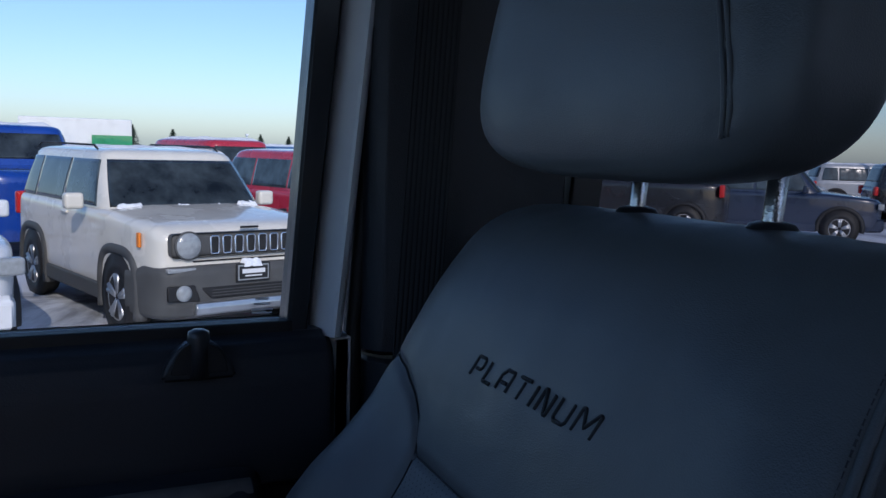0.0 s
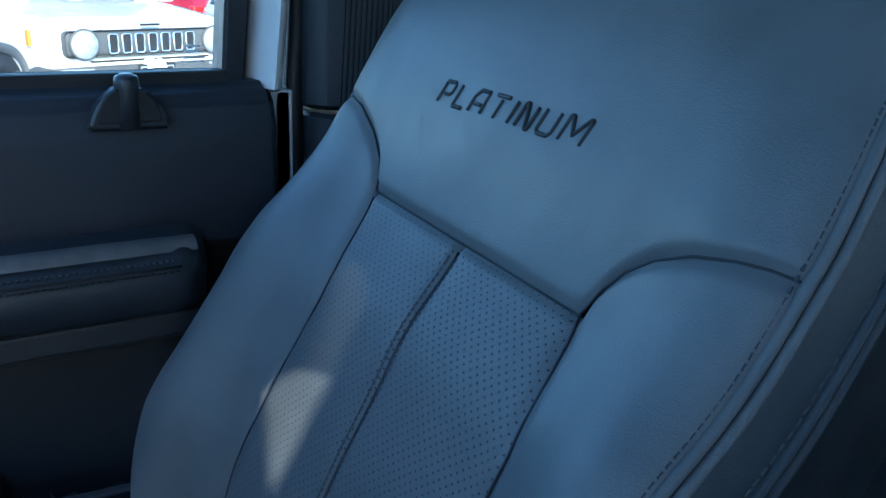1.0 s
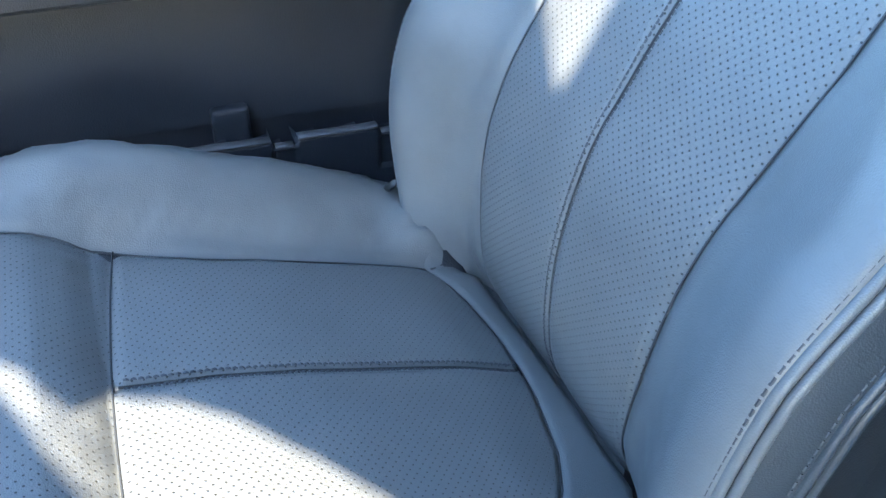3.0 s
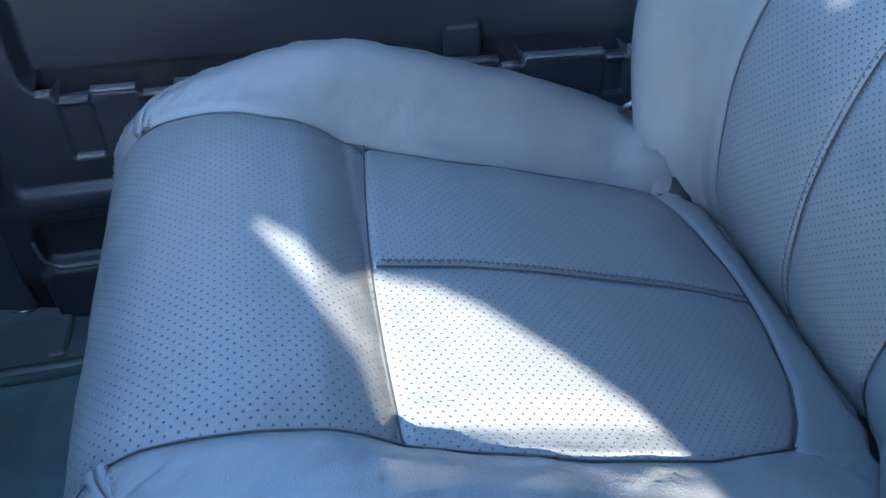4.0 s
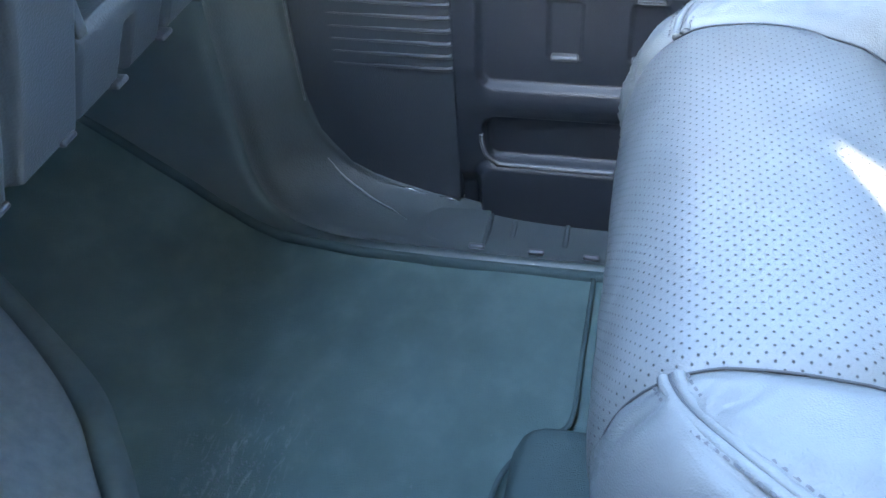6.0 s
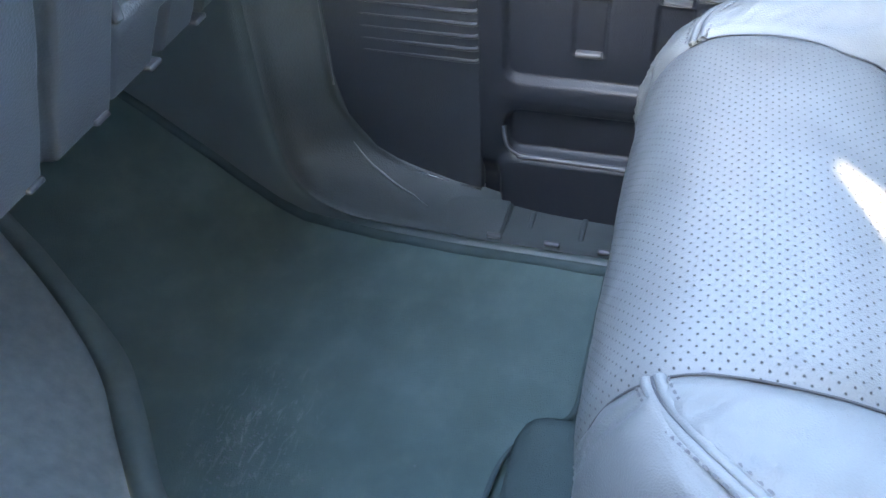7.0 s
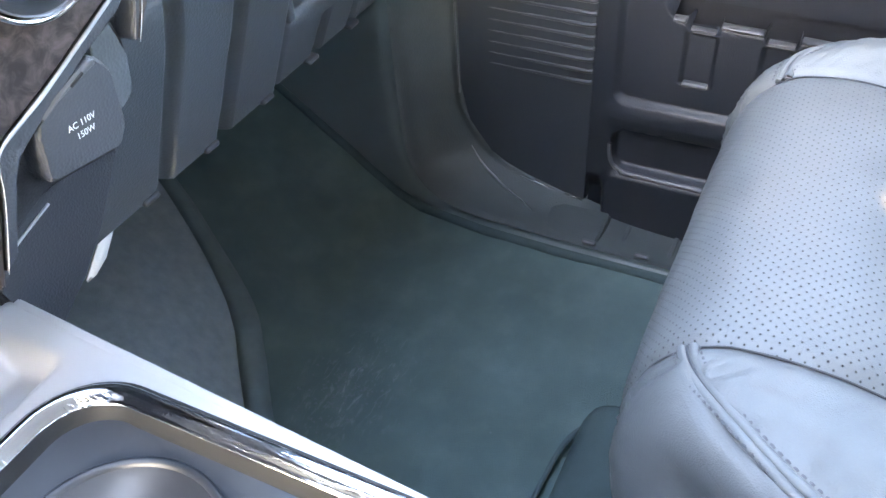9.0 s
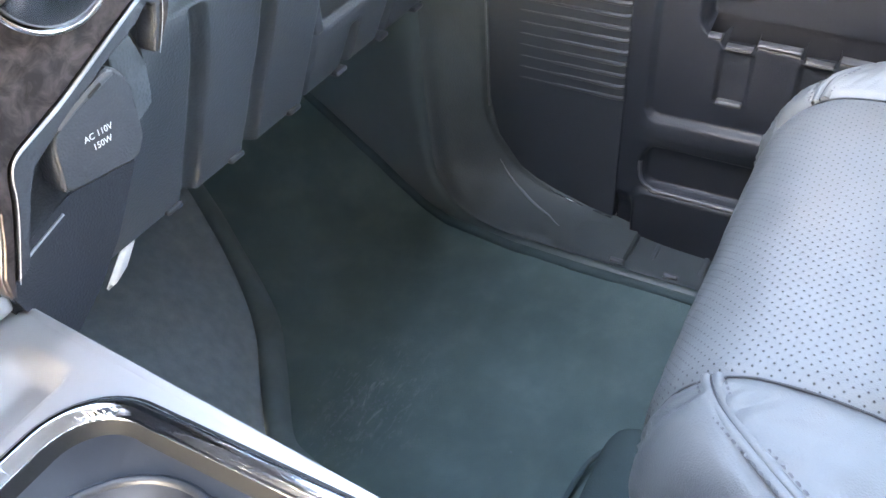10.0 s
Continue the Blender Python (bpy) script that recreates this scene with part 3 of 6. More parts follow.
    # cushion
    line = [(-0.22, 0.222), (-0.15, 0.250), (-0.117, 0.264), (-0.06, 0.289), (0.035, 0.322), (0.119, 0.352), (0.16, 0.366), (0.194, 0.377), (0.225, 0.387), (0.275, 0.398), (0.32, 0.400),
            (0.36, 0.390), (0.388, 0.361), (0.400, 0.312), (0.393, 0.25), (0.368, 0.19), (0.33, 0.15)]
    low = [(0, 0, 0), (0.08, 0.08, 0), (0.13, 0.13, 0), (0.163, 0.163, 0.0), (0.19, 0.189, 0.020), (0.22, 0.217, 0.036), (0.25, 0.246, 0.040), (0.28, 0.272, 0.024), (0.31, 0.288, -0.005),
           (0.35, 0.290, -0.045), (0.40, 0.282, -0.095), (0.47, 0.262, -0.16)]
    top = [(0, 0, 0), (0.08, 0.08, 0), (0.13, 0.13, 0), (0.163, 0.163, -0.001), (0.19, 0.190, -0.003), (0.22, 0.219, 0.004), (0.25, 0.246, -0.002), (0.28, 0.268, -0.022), (0.31, 0.282, -0.062),
           (0.35, 0.286, -0.085), (0.40, 0.280, -0.135), (0.47, 0.262, -0.19)]
    probe = Shell(line, low, top, lambda w: 1, lambda w: 1, lambda w: 1)
    w_rear, w_mid, w_edge, w_end = probe.w_at(y=-0.117, part_of=(0, 0.6)), probe.w_at(y=0.194, part_of=(0, 0.6)), probe.w_at(y=0.35, part_of=(0.3, 0.75)), probe.long
    cu = Shell(line, low, top, lambda w: 1 - ease(w_mid - 0.02, w_edge, w), lambda w: 1 - 0.06 * ease(w_mid, w_edge, w) - 0.36 * ease(w_edge - 0.04, w_edge + 0.07, w),
               lambda w: 1 - 0.5 * ease(w_mid, w_edge + 0.05, w),
               lambda w: float(np.interp(w - w_mid, (-0.14, -0.075, -0.03, 0, 0.022, 0.045, 0.09, 0.14), (0, -0.004, -0.010, -0.013, -0.004, 0.003, 0.004, 0))))
    cu.face, cu.core, cu.lop, cu.corner = -1.0, 0.165, (0.35, 1.1), (0.055, w_mid - 0.02, w_edge + 0.03)
    cu.full = lambda w: 0.55 + 0.45 * ease(w_rear - 0.05, w_rear + 0.17, w)
    cu.heel = lambda s, w: 0.095 * ease(0.149, 0.180, s) * (1 - ease(0.186, 0.230, s)) * (1 - ease(0.095, 0.18, w))
    # the cushion drops into a crevice along the foot of the backrest
    slices = np.linspace(-0.26, 0.26, 14)
    near_foot = [sh.at(a, w) for a in np.linspace(-0.34, 0.34, 70) for w in np.linspace(0.02, 0.26, 34)]
    foot_x, foot_y, foot_z = (np.array([v[i] for v in near_foot]) for i in range(3))
    foot = []
    for a in slices:
        touch = []
        for w in np.linspace(0.22, 0.03, 60):
            p = cu.at(a, w)
            k = np.argmin((foot_x - p.x) ** 2 + (foot_z - p.z) ** 2)
            if abs(foot_x[k] - p.x) < 0.012 and p.y < foot_y[k]:
                touch.append(w)
        foot.append(max(touch) if touch else 0.03)
    swell = cu.heel
    cu.heel = lambda s, w: swell(s, w) - 0.024 * math.exp(-((w - float(np.interp(s, slices, foot)) + 0.006) / 0.011) ** 2)
    seat_base = part("cushion", mesh_of("core", *backrest_core(cu, 0.0, w_end)), plastic, seat, "seat cushion body")
    edge = lambda w: float(np.interp(w, (0.03, 0.12, 0.35, 0.40, 0.43, 0.455, 0.51, 0.555, 0.607), (0.150, 0.150, 0.149, 0.157, 0.163, 0.166, 0.169, 0.182, 0.193)))
    near = lambda w: float(np.interp(w, (0.03, 0.15, 0.24, 0.33, 0.40, 0.444, 0.49, 0.54, 0.59, 0.64, 0.885), (0.150, 0.160, 0.180, 0.184, 0.174, 0.163, 0.164, 0.163, 0.159, 0.163, 0.175)))
    cross = lambda s: w_mid - 0.004 - 0.055 * s - 0.25 * s * s

    w_tip = w_edge + 0.018

    def outer(w, inner=edge):
        t = min(1.0, max(0.0, (w - w_mid) / (w_tip - w_mid)))
        return inner(w) + (0.292 - inner(w)) * max(0.0, 1 - t ** 2.8) ** 0.7

    def rear(s):
        return float(np.interp(s, (-0.165, -0.136, -0.098, -0.035, 0.0, 0.041, 0.098, 0.125, 0.142, 0.165), (0.160, 0.138, 0.118, 0.102, 0.098, 0.097, 0.106, 0.115, 0.127, 0.140)))

    for a, b in ((lambda w: -near(w), lambda w: 0.0), (lambda w: 0.0, edge)):
        part("cushion_insert", cu.panel(a, b, rear, cross, 44, 80, (1, 1, 1, 1), 0.0034, 0.0048, 0.0022, 0.0007, 12), leather_holes, seat_base, "perforated leather insert")
    part("seam", tube(cu.run([(0.0, w_rear - 0.009 + (w_mid - w_rear + 0.001) * k / 50) for k in range(51)], -0.0030), 0.0011, 6), thread_dark, seat_base)
    for off in (-0.0045, 0.0045):
        part("stitching", stitches(cu, [(off, w_rear - 0.009 + (w_mid - w_rear + 0.001) * k / 50) for k in range(51)], 0.0055, 0.0042, 0.0008, -0.0006), thread_mid, seat_base)
    part("cushion_front", cu.panel(lambda w: -near(w), edge, cross, lambda s: w_end, 90, 110, (1, 1, 1, 0), 0.0034, 0.0070, 0.003, 0.0012, 21), leather_holes, seat_base, "perforated leather front panel")
    part("rear_strip", cu.panel(lambda w: -0.20, lambda w: 0.20, lambda s: rear(s) - 0.075, rear, 60, 16, (0, 0, 0, 1), 0.003, 0.004, 0.004), leather, seat_base)
    for side, name in ((-1, "inner_bolster"), (1, "outer_bolster")):
        if side < 0:
            a, b, c, d = (lambda w: -outer(w, near)), (lambda w: -near(w)), (lambda w: -0.47), (lambda w: -outer(w, near))
        else:
            a, b, c, d = edge, outer, outer, (lambda w: 0.47)
        part(name, cu.panel(a, b, lambda s: 0.03, lambda s: w_tip, 40, 150, (1, 1, 0, 0), 0.0036, 0.0065, 0.005, 0.0022, 2, 0.0034), leather, seat_base)
        part("side_cover", cu.panel(c, d, lambda s: 0.03, lambda s: w_end, 40, 240, (0, 1, 0, 0) if side < 0 else (1, 0, 0, 0), 0.0014 if side < 0 else 0.0030, 0.006, 0.002, 0.0036, 7, 0.0070), leather, seat_base)
        welt = [(side * outer(w, near if side < 0 else edge), w) for w in (w_tip - (w_tip - 0.03) * (1 - k / 160) ** 2.2 for k in range(161))]
        for off in (-0.0040, 0.0040):
            part("piping", tube(cu.run(beside(welt, off), -0.0012), 0.0037, 10), leather, seat_base)
        part("seam", tube(cu.run(welt, 0.0003), 0.0010, 5), thread_mid, seat_base)
        for off in (-0.0090, 0.0090):
            part("stitching", stitches(cu, beside(welt, off), 0.0050, 0.0036, 0.0005, 0.0019), thread, seat_base)
    # the cushion's seams get the same painted crease shade
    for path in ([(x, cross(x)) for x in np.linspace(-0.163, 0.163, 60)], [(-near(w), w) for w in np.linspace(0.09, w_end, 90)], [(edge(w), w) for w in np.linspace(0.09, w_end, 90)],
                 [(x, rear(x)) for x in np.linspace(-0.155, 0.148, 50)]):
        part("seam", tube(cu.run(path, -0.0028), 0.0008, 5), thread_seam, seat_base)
    part("seam", tube(cu.run([(0.146 + 0.030 * k / 12, 0.128 - 0.066 * k / 12) for k in range(13)], 0.0012), 0.0009, 5), thread_seam, seat_base)
    part("recliner_lever", tube([(0.796, -0.112, 0.349), (0.803, -0.096, 0.334), (0.812, -0.086, 0.318)], 0.004, 8), steel, seat, "bare steel recliner lever")
    part("seat_base", block((XC - 0.24, -0.25, 0.02), (XC + 0.24, 0.30, 0.20), 0.02), plastic, seat, "black plastic seat base")
    return seat


def backrest_core(sh, w0, w1):
    """The closed body under the covers, a finger's width inside them."""
    verts, faces = [], []
    ss = [-0.44 + 0.88 * i / 24 for i in range(25)]
    ws = [w0 + (w1 - w0) * j / 40 for j in range(41)]
    for w in ws:
        for s in ss:
            verts.append(sh.at(s * 0.97, w, -0.012))
    n = len(ss)
    for j in range(40):
        for i in range(n - 1):
            faces.append((j * n + i, j * n + i + 1, (j + 1) * n + i + 1, (j + 1) * n + i))
    return verts, faces


def head_point(p):
    """A point of the headrest from a point of a cube of half-width 1."""
    r = (abs(p.x) ** 3.6 + abs(p.y) ** 3.6 + abs(p.z) ** 3.6) ** (1 / 3.6)
    p = p * (max(abs(p.x), abs(p.y), abs(p.z)) / r)
    wide = 0.194 * (1 - 0.03 * p.z)
    y = p.y * 0.062 * (1 - 0.18 * abs(p.x) ** 2) + (0.022 * abs(p.x) ** 2.2 if p.y > 0 else 0)
    return Vector((XC + p.x * wide, -0.435 + y - 0.02 * p.z, 1.075 + p.z * 0.118))


def headrest_mesh():
    bm = bmesh.new()
    bmesh.ops.create_cube(bm, size=1)
    bmesh.ops.subdivide_edges(bm, edges=bm.edges[:], cuts=22, use_grid_fill=True)
    for v in bm.verts:
        p = v.co * 2
        dip = sum(0.0035 * math.exp(-((p.x - k) / 0.035) ** 2) for k in (-0.71 + 0.26 * p.z,)) if p.y > 0 else 0
        v.co = head_point(p) - Vector((0, dip, 0))
    return shade(bm)


passenger_seat()


# ---- the truck's cab ----
MID = 0.15            # middle line of the truck
WALL = 1.05           # plane of the passenger side windows

floor_part = part("floor", block((MID - 0.95, -1.8, -0.09), (MID + 0.95, 1.5, -0.05), 0.0), carpet)
tagged(floor_part, "dark carpeted cab floor pan", "floor", kind="structure")


def toe(y):
    """Height of the footwell: flat, then rising to the bulkhead."""
    return 0.0 if y < 0.86 else 0.62 * ((y - 0.86) - 0.06 * (1 - math.exp(-(y - 0.86) / 0.06)))


ROLL_IN = smooth_curve([(0.440, 0.25, 0), (0.444, 0.55, 0), (0.450, 0.70, 0), (0.462, 0.765, 0), (0.482, 0.805, 0), (0.560, 0.871, 0), (0.616, 0.924, 0), (0.662, 1.005, 0), (0.698, 1.081, 0), (0.745, 1.21, 0)], 10)
ROLL_OUT = smooth_curve([(0.385, 0.25, 0), (0.388, 0.55, 0), (0.394, 0.70, 0), (0.398, 0.765, 0), (0.440, 0.812, 0), (0.512, 0.878, 0), (0.563, 0.922, 0), (0.610, 0.982, 0), (0.662, 1.076, 0), (0.710, 1.21, 0)], 10)


def roll_in(y):
    return float(np.interp(y, [p.y for p in ROLL_IN], [p.x for p in ROLL_IN]))


def roll_out(y):
    return float(np.interp(y, [p.y for p in ROLL_OUT], [p.x for p in ROLL_OUT]))


def mat_edge(y):
    return float(np.interp(y, (0.2, 0.6, 0.71, 0.82, 0.90, 0.97, 1.07, 1.21), (0.884, 0.880, 0.883, 0.896, 0.926, 0.944, 0.957, 0.965)))


def floor_mat():
    def wavy(x, y):
        return 0.004 * noise.noise(Vector((x * 9, y * 9, 1))) + 0.0012 * noise.noise(Vector((x * 34, y * 34, 4)))

    def fn(p, q):
        y = 0.22 + 0.99 * q
        x0, x1 = roll_in(y) - 0.004, mat_edge(y)
        x = x0 + (x1 - x0) * p
        z = toe(y) + 0.007 * math.exp(-((x1 - x) / 0.012) ** 2) + wavy(x, y)
        return Vector((x, y, z)), (x, y)

    mat = part("floor_mat", sheet(fn, 90, 130), carpet_mat)
    tagged(mat, "dark carpet floor mat with raised rim and dusty scuffs", "floor mat")
    part("mat_rim", tube([(mat_edge(y) - 0.004, y, toe(y) + 0.005) for y in (0.25 + 0.95 * k / 60 for k in range(61))], 0.007, 10), carpet, mat)

    def roll(p, q):
        """The rolled carpet edge, flat on top and tucked in on both sides."""
        k = q * (len(ROLL_IN) - 1)
        i = min(int(k), len(ROLL_IN) - 2)
        a, b = ROLL_OUT[i].lerp(ROLL_OUT[i + 1], k - i), ROLL_IN[i].lerp(ROLL_IN[i + 1], k - i)
        w = a.lerp(b, p)
        rise = max(0.0, 1 - abs(2 * p - 1) ** 2.6) ** 0.6
        lump = 1 + 0.12 * noise.noise(Vector((w.x * 20, w.y * 20, 8)))
        return Vector((w.x, w.y, toe(w.y) - 0.006 + 0.034 * rise * lump)), (w.x, w.y)

    def tunnel(p, q):
        """Felt that falls over the tunnel and drops steeply into the groove beside the roll."""
        y = 0.22 + 0.99 * q
        x0, x1, z0, z1 = 0.215, roll_out(y) + 0.006, 0.33, toe(y) + 0.017
        x = x0 + (x1 - x0) * p
        fall = 0.36 * (1 - p) + 0.64 * (1 - p) ** 2.0
        brow = 0.016 * math.exp(-((p - 0.72) / 0.16) ** 2)
        z = z1 + (z0 - z1) * fall + brow + 0.0035 * noise.noise(Vector((x * 13, y * 13, 2)))
        return Vector((x, y, z)), (x, y)

    hump = part("carpet_tunnel", sheet(tunnel, 60, 70), carpet_grey)
    tagged(hump, "grey felt carpet over the transmission tunnel", "carpet", kind="structure")
    part("carpet_roll", sheet(roll, 22, 90), carpet_edge, hump, "rolled carpet edge")
    riser = part("seat_riser", block((0.30, -0.3, -0.05), (0.635, 0.475, 0.055), 0.045, 5), carpet)
    tagged(riser, "carpet-covered riser under the passenger seat", "carpet", kind="structure")
    part("carpet_seam", tube(smooth_curve([(0.42, 0.492, 0.012), (0.52, 0.490, 0.012), (0.585, 0.482, 0.014), (0.630, 0.452, 0.016), (0.66, 0.424, 0.010), (0.75, 0.421, 0.006), (0.872, 0.419, 0.006)], 8), 0.0030, 8), carpet, riser, "bound carpet seam")
    dusty = random.Random(5)
    verts, faces = [], []
    for k in range(200):
        c = Vector((0.55 + dusty.gauss(0, 0.030), 0.75 + dusty.gauss(0, 0.022), 0))
        if k > 175:
            c = Vector((dusty.uniform(0.5, 0.85), dusty.uniform(0.5, 0.85), 0))
        a, r = dusty.uniform(0, 6.3), dusty.uniform(0.0008, 0.0030)
        z = toe(c.y) + 0.0035 + 0.004 * noise.noise(Vector((c.x * 9, c.y * 9, 1)))
        base = len(verts)
        verts += [(c.x + r * math.cos(a), c.y + r * math.sin(a), z), (c.x + r * math.cos(a + 2.2), c.y + r * math.sin(a + 2.2), z),
                  (c.x + r * math.cos(a + 4.1), c.y + r * math.sin(a + 4.1), z), (c.x, c.y, z + r * 0.25)]
        faces += [(base, base + 1, base + 3), (base + 1, base + 2, base + 3), (base + 2, base, base + 3)]
    crumbs = part("crumbs", mesh_of("crumbs", verts, faces, smooth=False), dust_pale)
    tagged(crumbs, "pale dust and crumbs on the floor mat", "dirt", kind="stuff")


floor_mat()


def side_sill():
    """Sill and kick panel: a rounded fold runs down the hinge post and sweeps rearwards along the sill."""
    sill = part("door_sill", block((0.90, -1.5, -0.06), (1.03, 0.80, -0.012), 0.006), plastic_sill)
    tagged(sill, "dark plastic door sill plate", "door sill", kind="structure")
    part("rocker", block((1.035, -1.6, -0.25), (1.125, 1.1, 0.012), 0.01), paint_jamb, sill, "painted rocker panel")
    part("front_post", block((1.03, 0.83, -0.25), (1.12, 1.3, 0.95), 0.01), plastic, sill)
    fold = smooth_curve([(0.888, 0.10, 0.017), (0.888, 0.30, 0.017), (0.887, 0.50, 0.018), (0.885, 0.65, 0.021), (0.885, 0.75, 0.027), (0.905, 0.818, 0.036), (0.934, 0.861, 0.062), (0.947, 0.875, 0.125), (0.950, 0.880, 0.20), (0.951, 0.882, 0.40), (0.953, 0.884, 0.62), (0.955, 0.886, 0.85)], 10)
    edge = smooth_curve([(0.990, 0.10, -0.012), (0.990, 0.30, -0.012), (0.994, 0.50, -0.008), (0.995, 0.59, 0.010), (0.995, 0.640, 0.025), (0.995, 0.693, 0.039), (0.995, 0.742, 0.066), (0.995, 0.777, 0.112), (0.995, 0.789, 0.17), (0.995, 0.790, 0.40), (0.995, 0.790, 0.62), (0.995, 0.790, 0.85)], 10)
    base = smooth_curve([(0.876, 0.10, -0.004), (0.876, 0.30, -0.004), (0.876, 0.50, -0.004), (0.877, 0.65, -0.004), (0.887, 0.76, -0.004), (0.910, 0.87, -0.002), (0.940, 0.965, 0.030), (0.954, 1.06, 0.085), (0.962, 1.19, 0.165), (0.962, 1.195, 0.40), (0.962, 1.198, 0.62), (0.962, 1.20, 0.85)], 10)

    def between(a, b, p, k):
        i = min(int(k), len(a) - 2)
        return a[i].lerp(a[i + 1], k - i).lerp(b[i].lerp(b[i + 1], k - i), p), i

    def kick(p, q):
        """From the mat up to the fold, rounded over at the fold."""
        v, i = between(base, fold, p, q * (len(fold) - 1))
        soft = math.exp(-((1 - p) * (fold[i] - base[i]).length / 0.016) ** 2)
        return v + Vector((0.006, 0.004, -0.006)) * soft + Vector((0.004 * math.sin(math.pi * p), 0, 0)), (v.y, v.z)

    trim = part("kick_panel", sheet(kick, 50, 150), plastic_low)
    tagged(trim, "black plastic kick panel ahead of the door", "trim", kind="structure")

    def jamb(p, q):
        """From the fold out to the edge of the door, slightly hollow."""
        v, i = between(fold, edge, p, q * (len(fold) - 1))
        across = (edge[i] - fold[i]).length
        soft = math.exp(-(p * across / 0.016) ** 2)
        into = (edge[i] - fold[i]).cross(fold[min(i + 1, len(fold) - 1)] - fold[max(i - 1, 0)]).normalized()
        into = -into if into.y - into.z < 0 else into
        lip = math.exp(-(((1 - p) * across - 0.012) / 0.005) ** 2) * ease(0.62, 0.70, v.y)
        return v + Vector((0.006, 0.004, -0.006)) * soft + into * (0.007 * math.sin(math.pi * p) - 0.004 * lip), (v.y, v.z)

    part("sill_flare", sheet(jamb, 40, 150), plastic_jamb, trim, "trim sweeping down to the sill")
    # thin pale bar paints the lit edge of the door seal
    lit = []
    for k in range(40):
        knot = 3.55 + 2.6 * k / 39
        lit.append(jamb(float(np.interp(knot, (3.5, 4, 5, 6, 7), (0.48, 0.58, 0.68, 0.74, 0.76))), knot / 11)[0] + Vector((-0.0012, -0.0012, 0.0012)))
    part("seal_edge", tube(lit, lambda i: 0.0006 + 0.0013 * math.sin(math.pi * i / 39), 8), seal_pale, trim, "door seal edge with its highlight painted")
    part("scuff_plate", prism([(0.902, 0.557), (0.902, 0.622), (0.912, 0.636), (0.955, 0.645), (0.975, 0.640), (0.978, 0.557)], "z", -0.004, 0.0125, 0.004, 3), plastic_jamb, sill, "raised scuff plate")
    for y in (0.566, 0.492, 0.425):
        part("clip", block((0.899, y - 0.010, 0.010), (0.906, y + 0.010, 0.0165), 0.0025), plastic_lit, sill)
    for y in (0.528, 0.460):
        part("sill_rib", block((0.904, y - 0.0035, -0.004), (0.975, y + 0.0035, -0.0005), 0.002), plastic_sill, sill)
    bulk = part("bulkhead", block((MID - 0.95, 1.18, -0.05), (MID + 0.95, 1.22, 0.95), 0.0), carpet)
    tagged(bulk, "dark bulkhead behind the footwell", "wall", kind="structure")


side_sill()


def flat_bar(points, wide, high):
    """A bar of rounded flat section that lies along points and is wide across x."""
    verts, faces, n = [], [], 10
    for x, y, z in points:
        verts += [(x + wide * math.copysign(abs(math.cos(t)) ** 0.7, math.cos(t)), y, z + high * math.sin(t)) for t in (2 * math.pi * k / n for k in range(n))]
    for i in range(len(points) - 1):
        faces += [(i * n + k, i * n + (k + 1) % n, (i + 1) * n + (k + 1) % n, (i + 1) * n + k) for k in range(n)]
    faces += [tuple(range(n))[::-1], tuple((len(points) - 1) * n + k for k in range(n))]
    return mesh_of("bar", verts, faces)


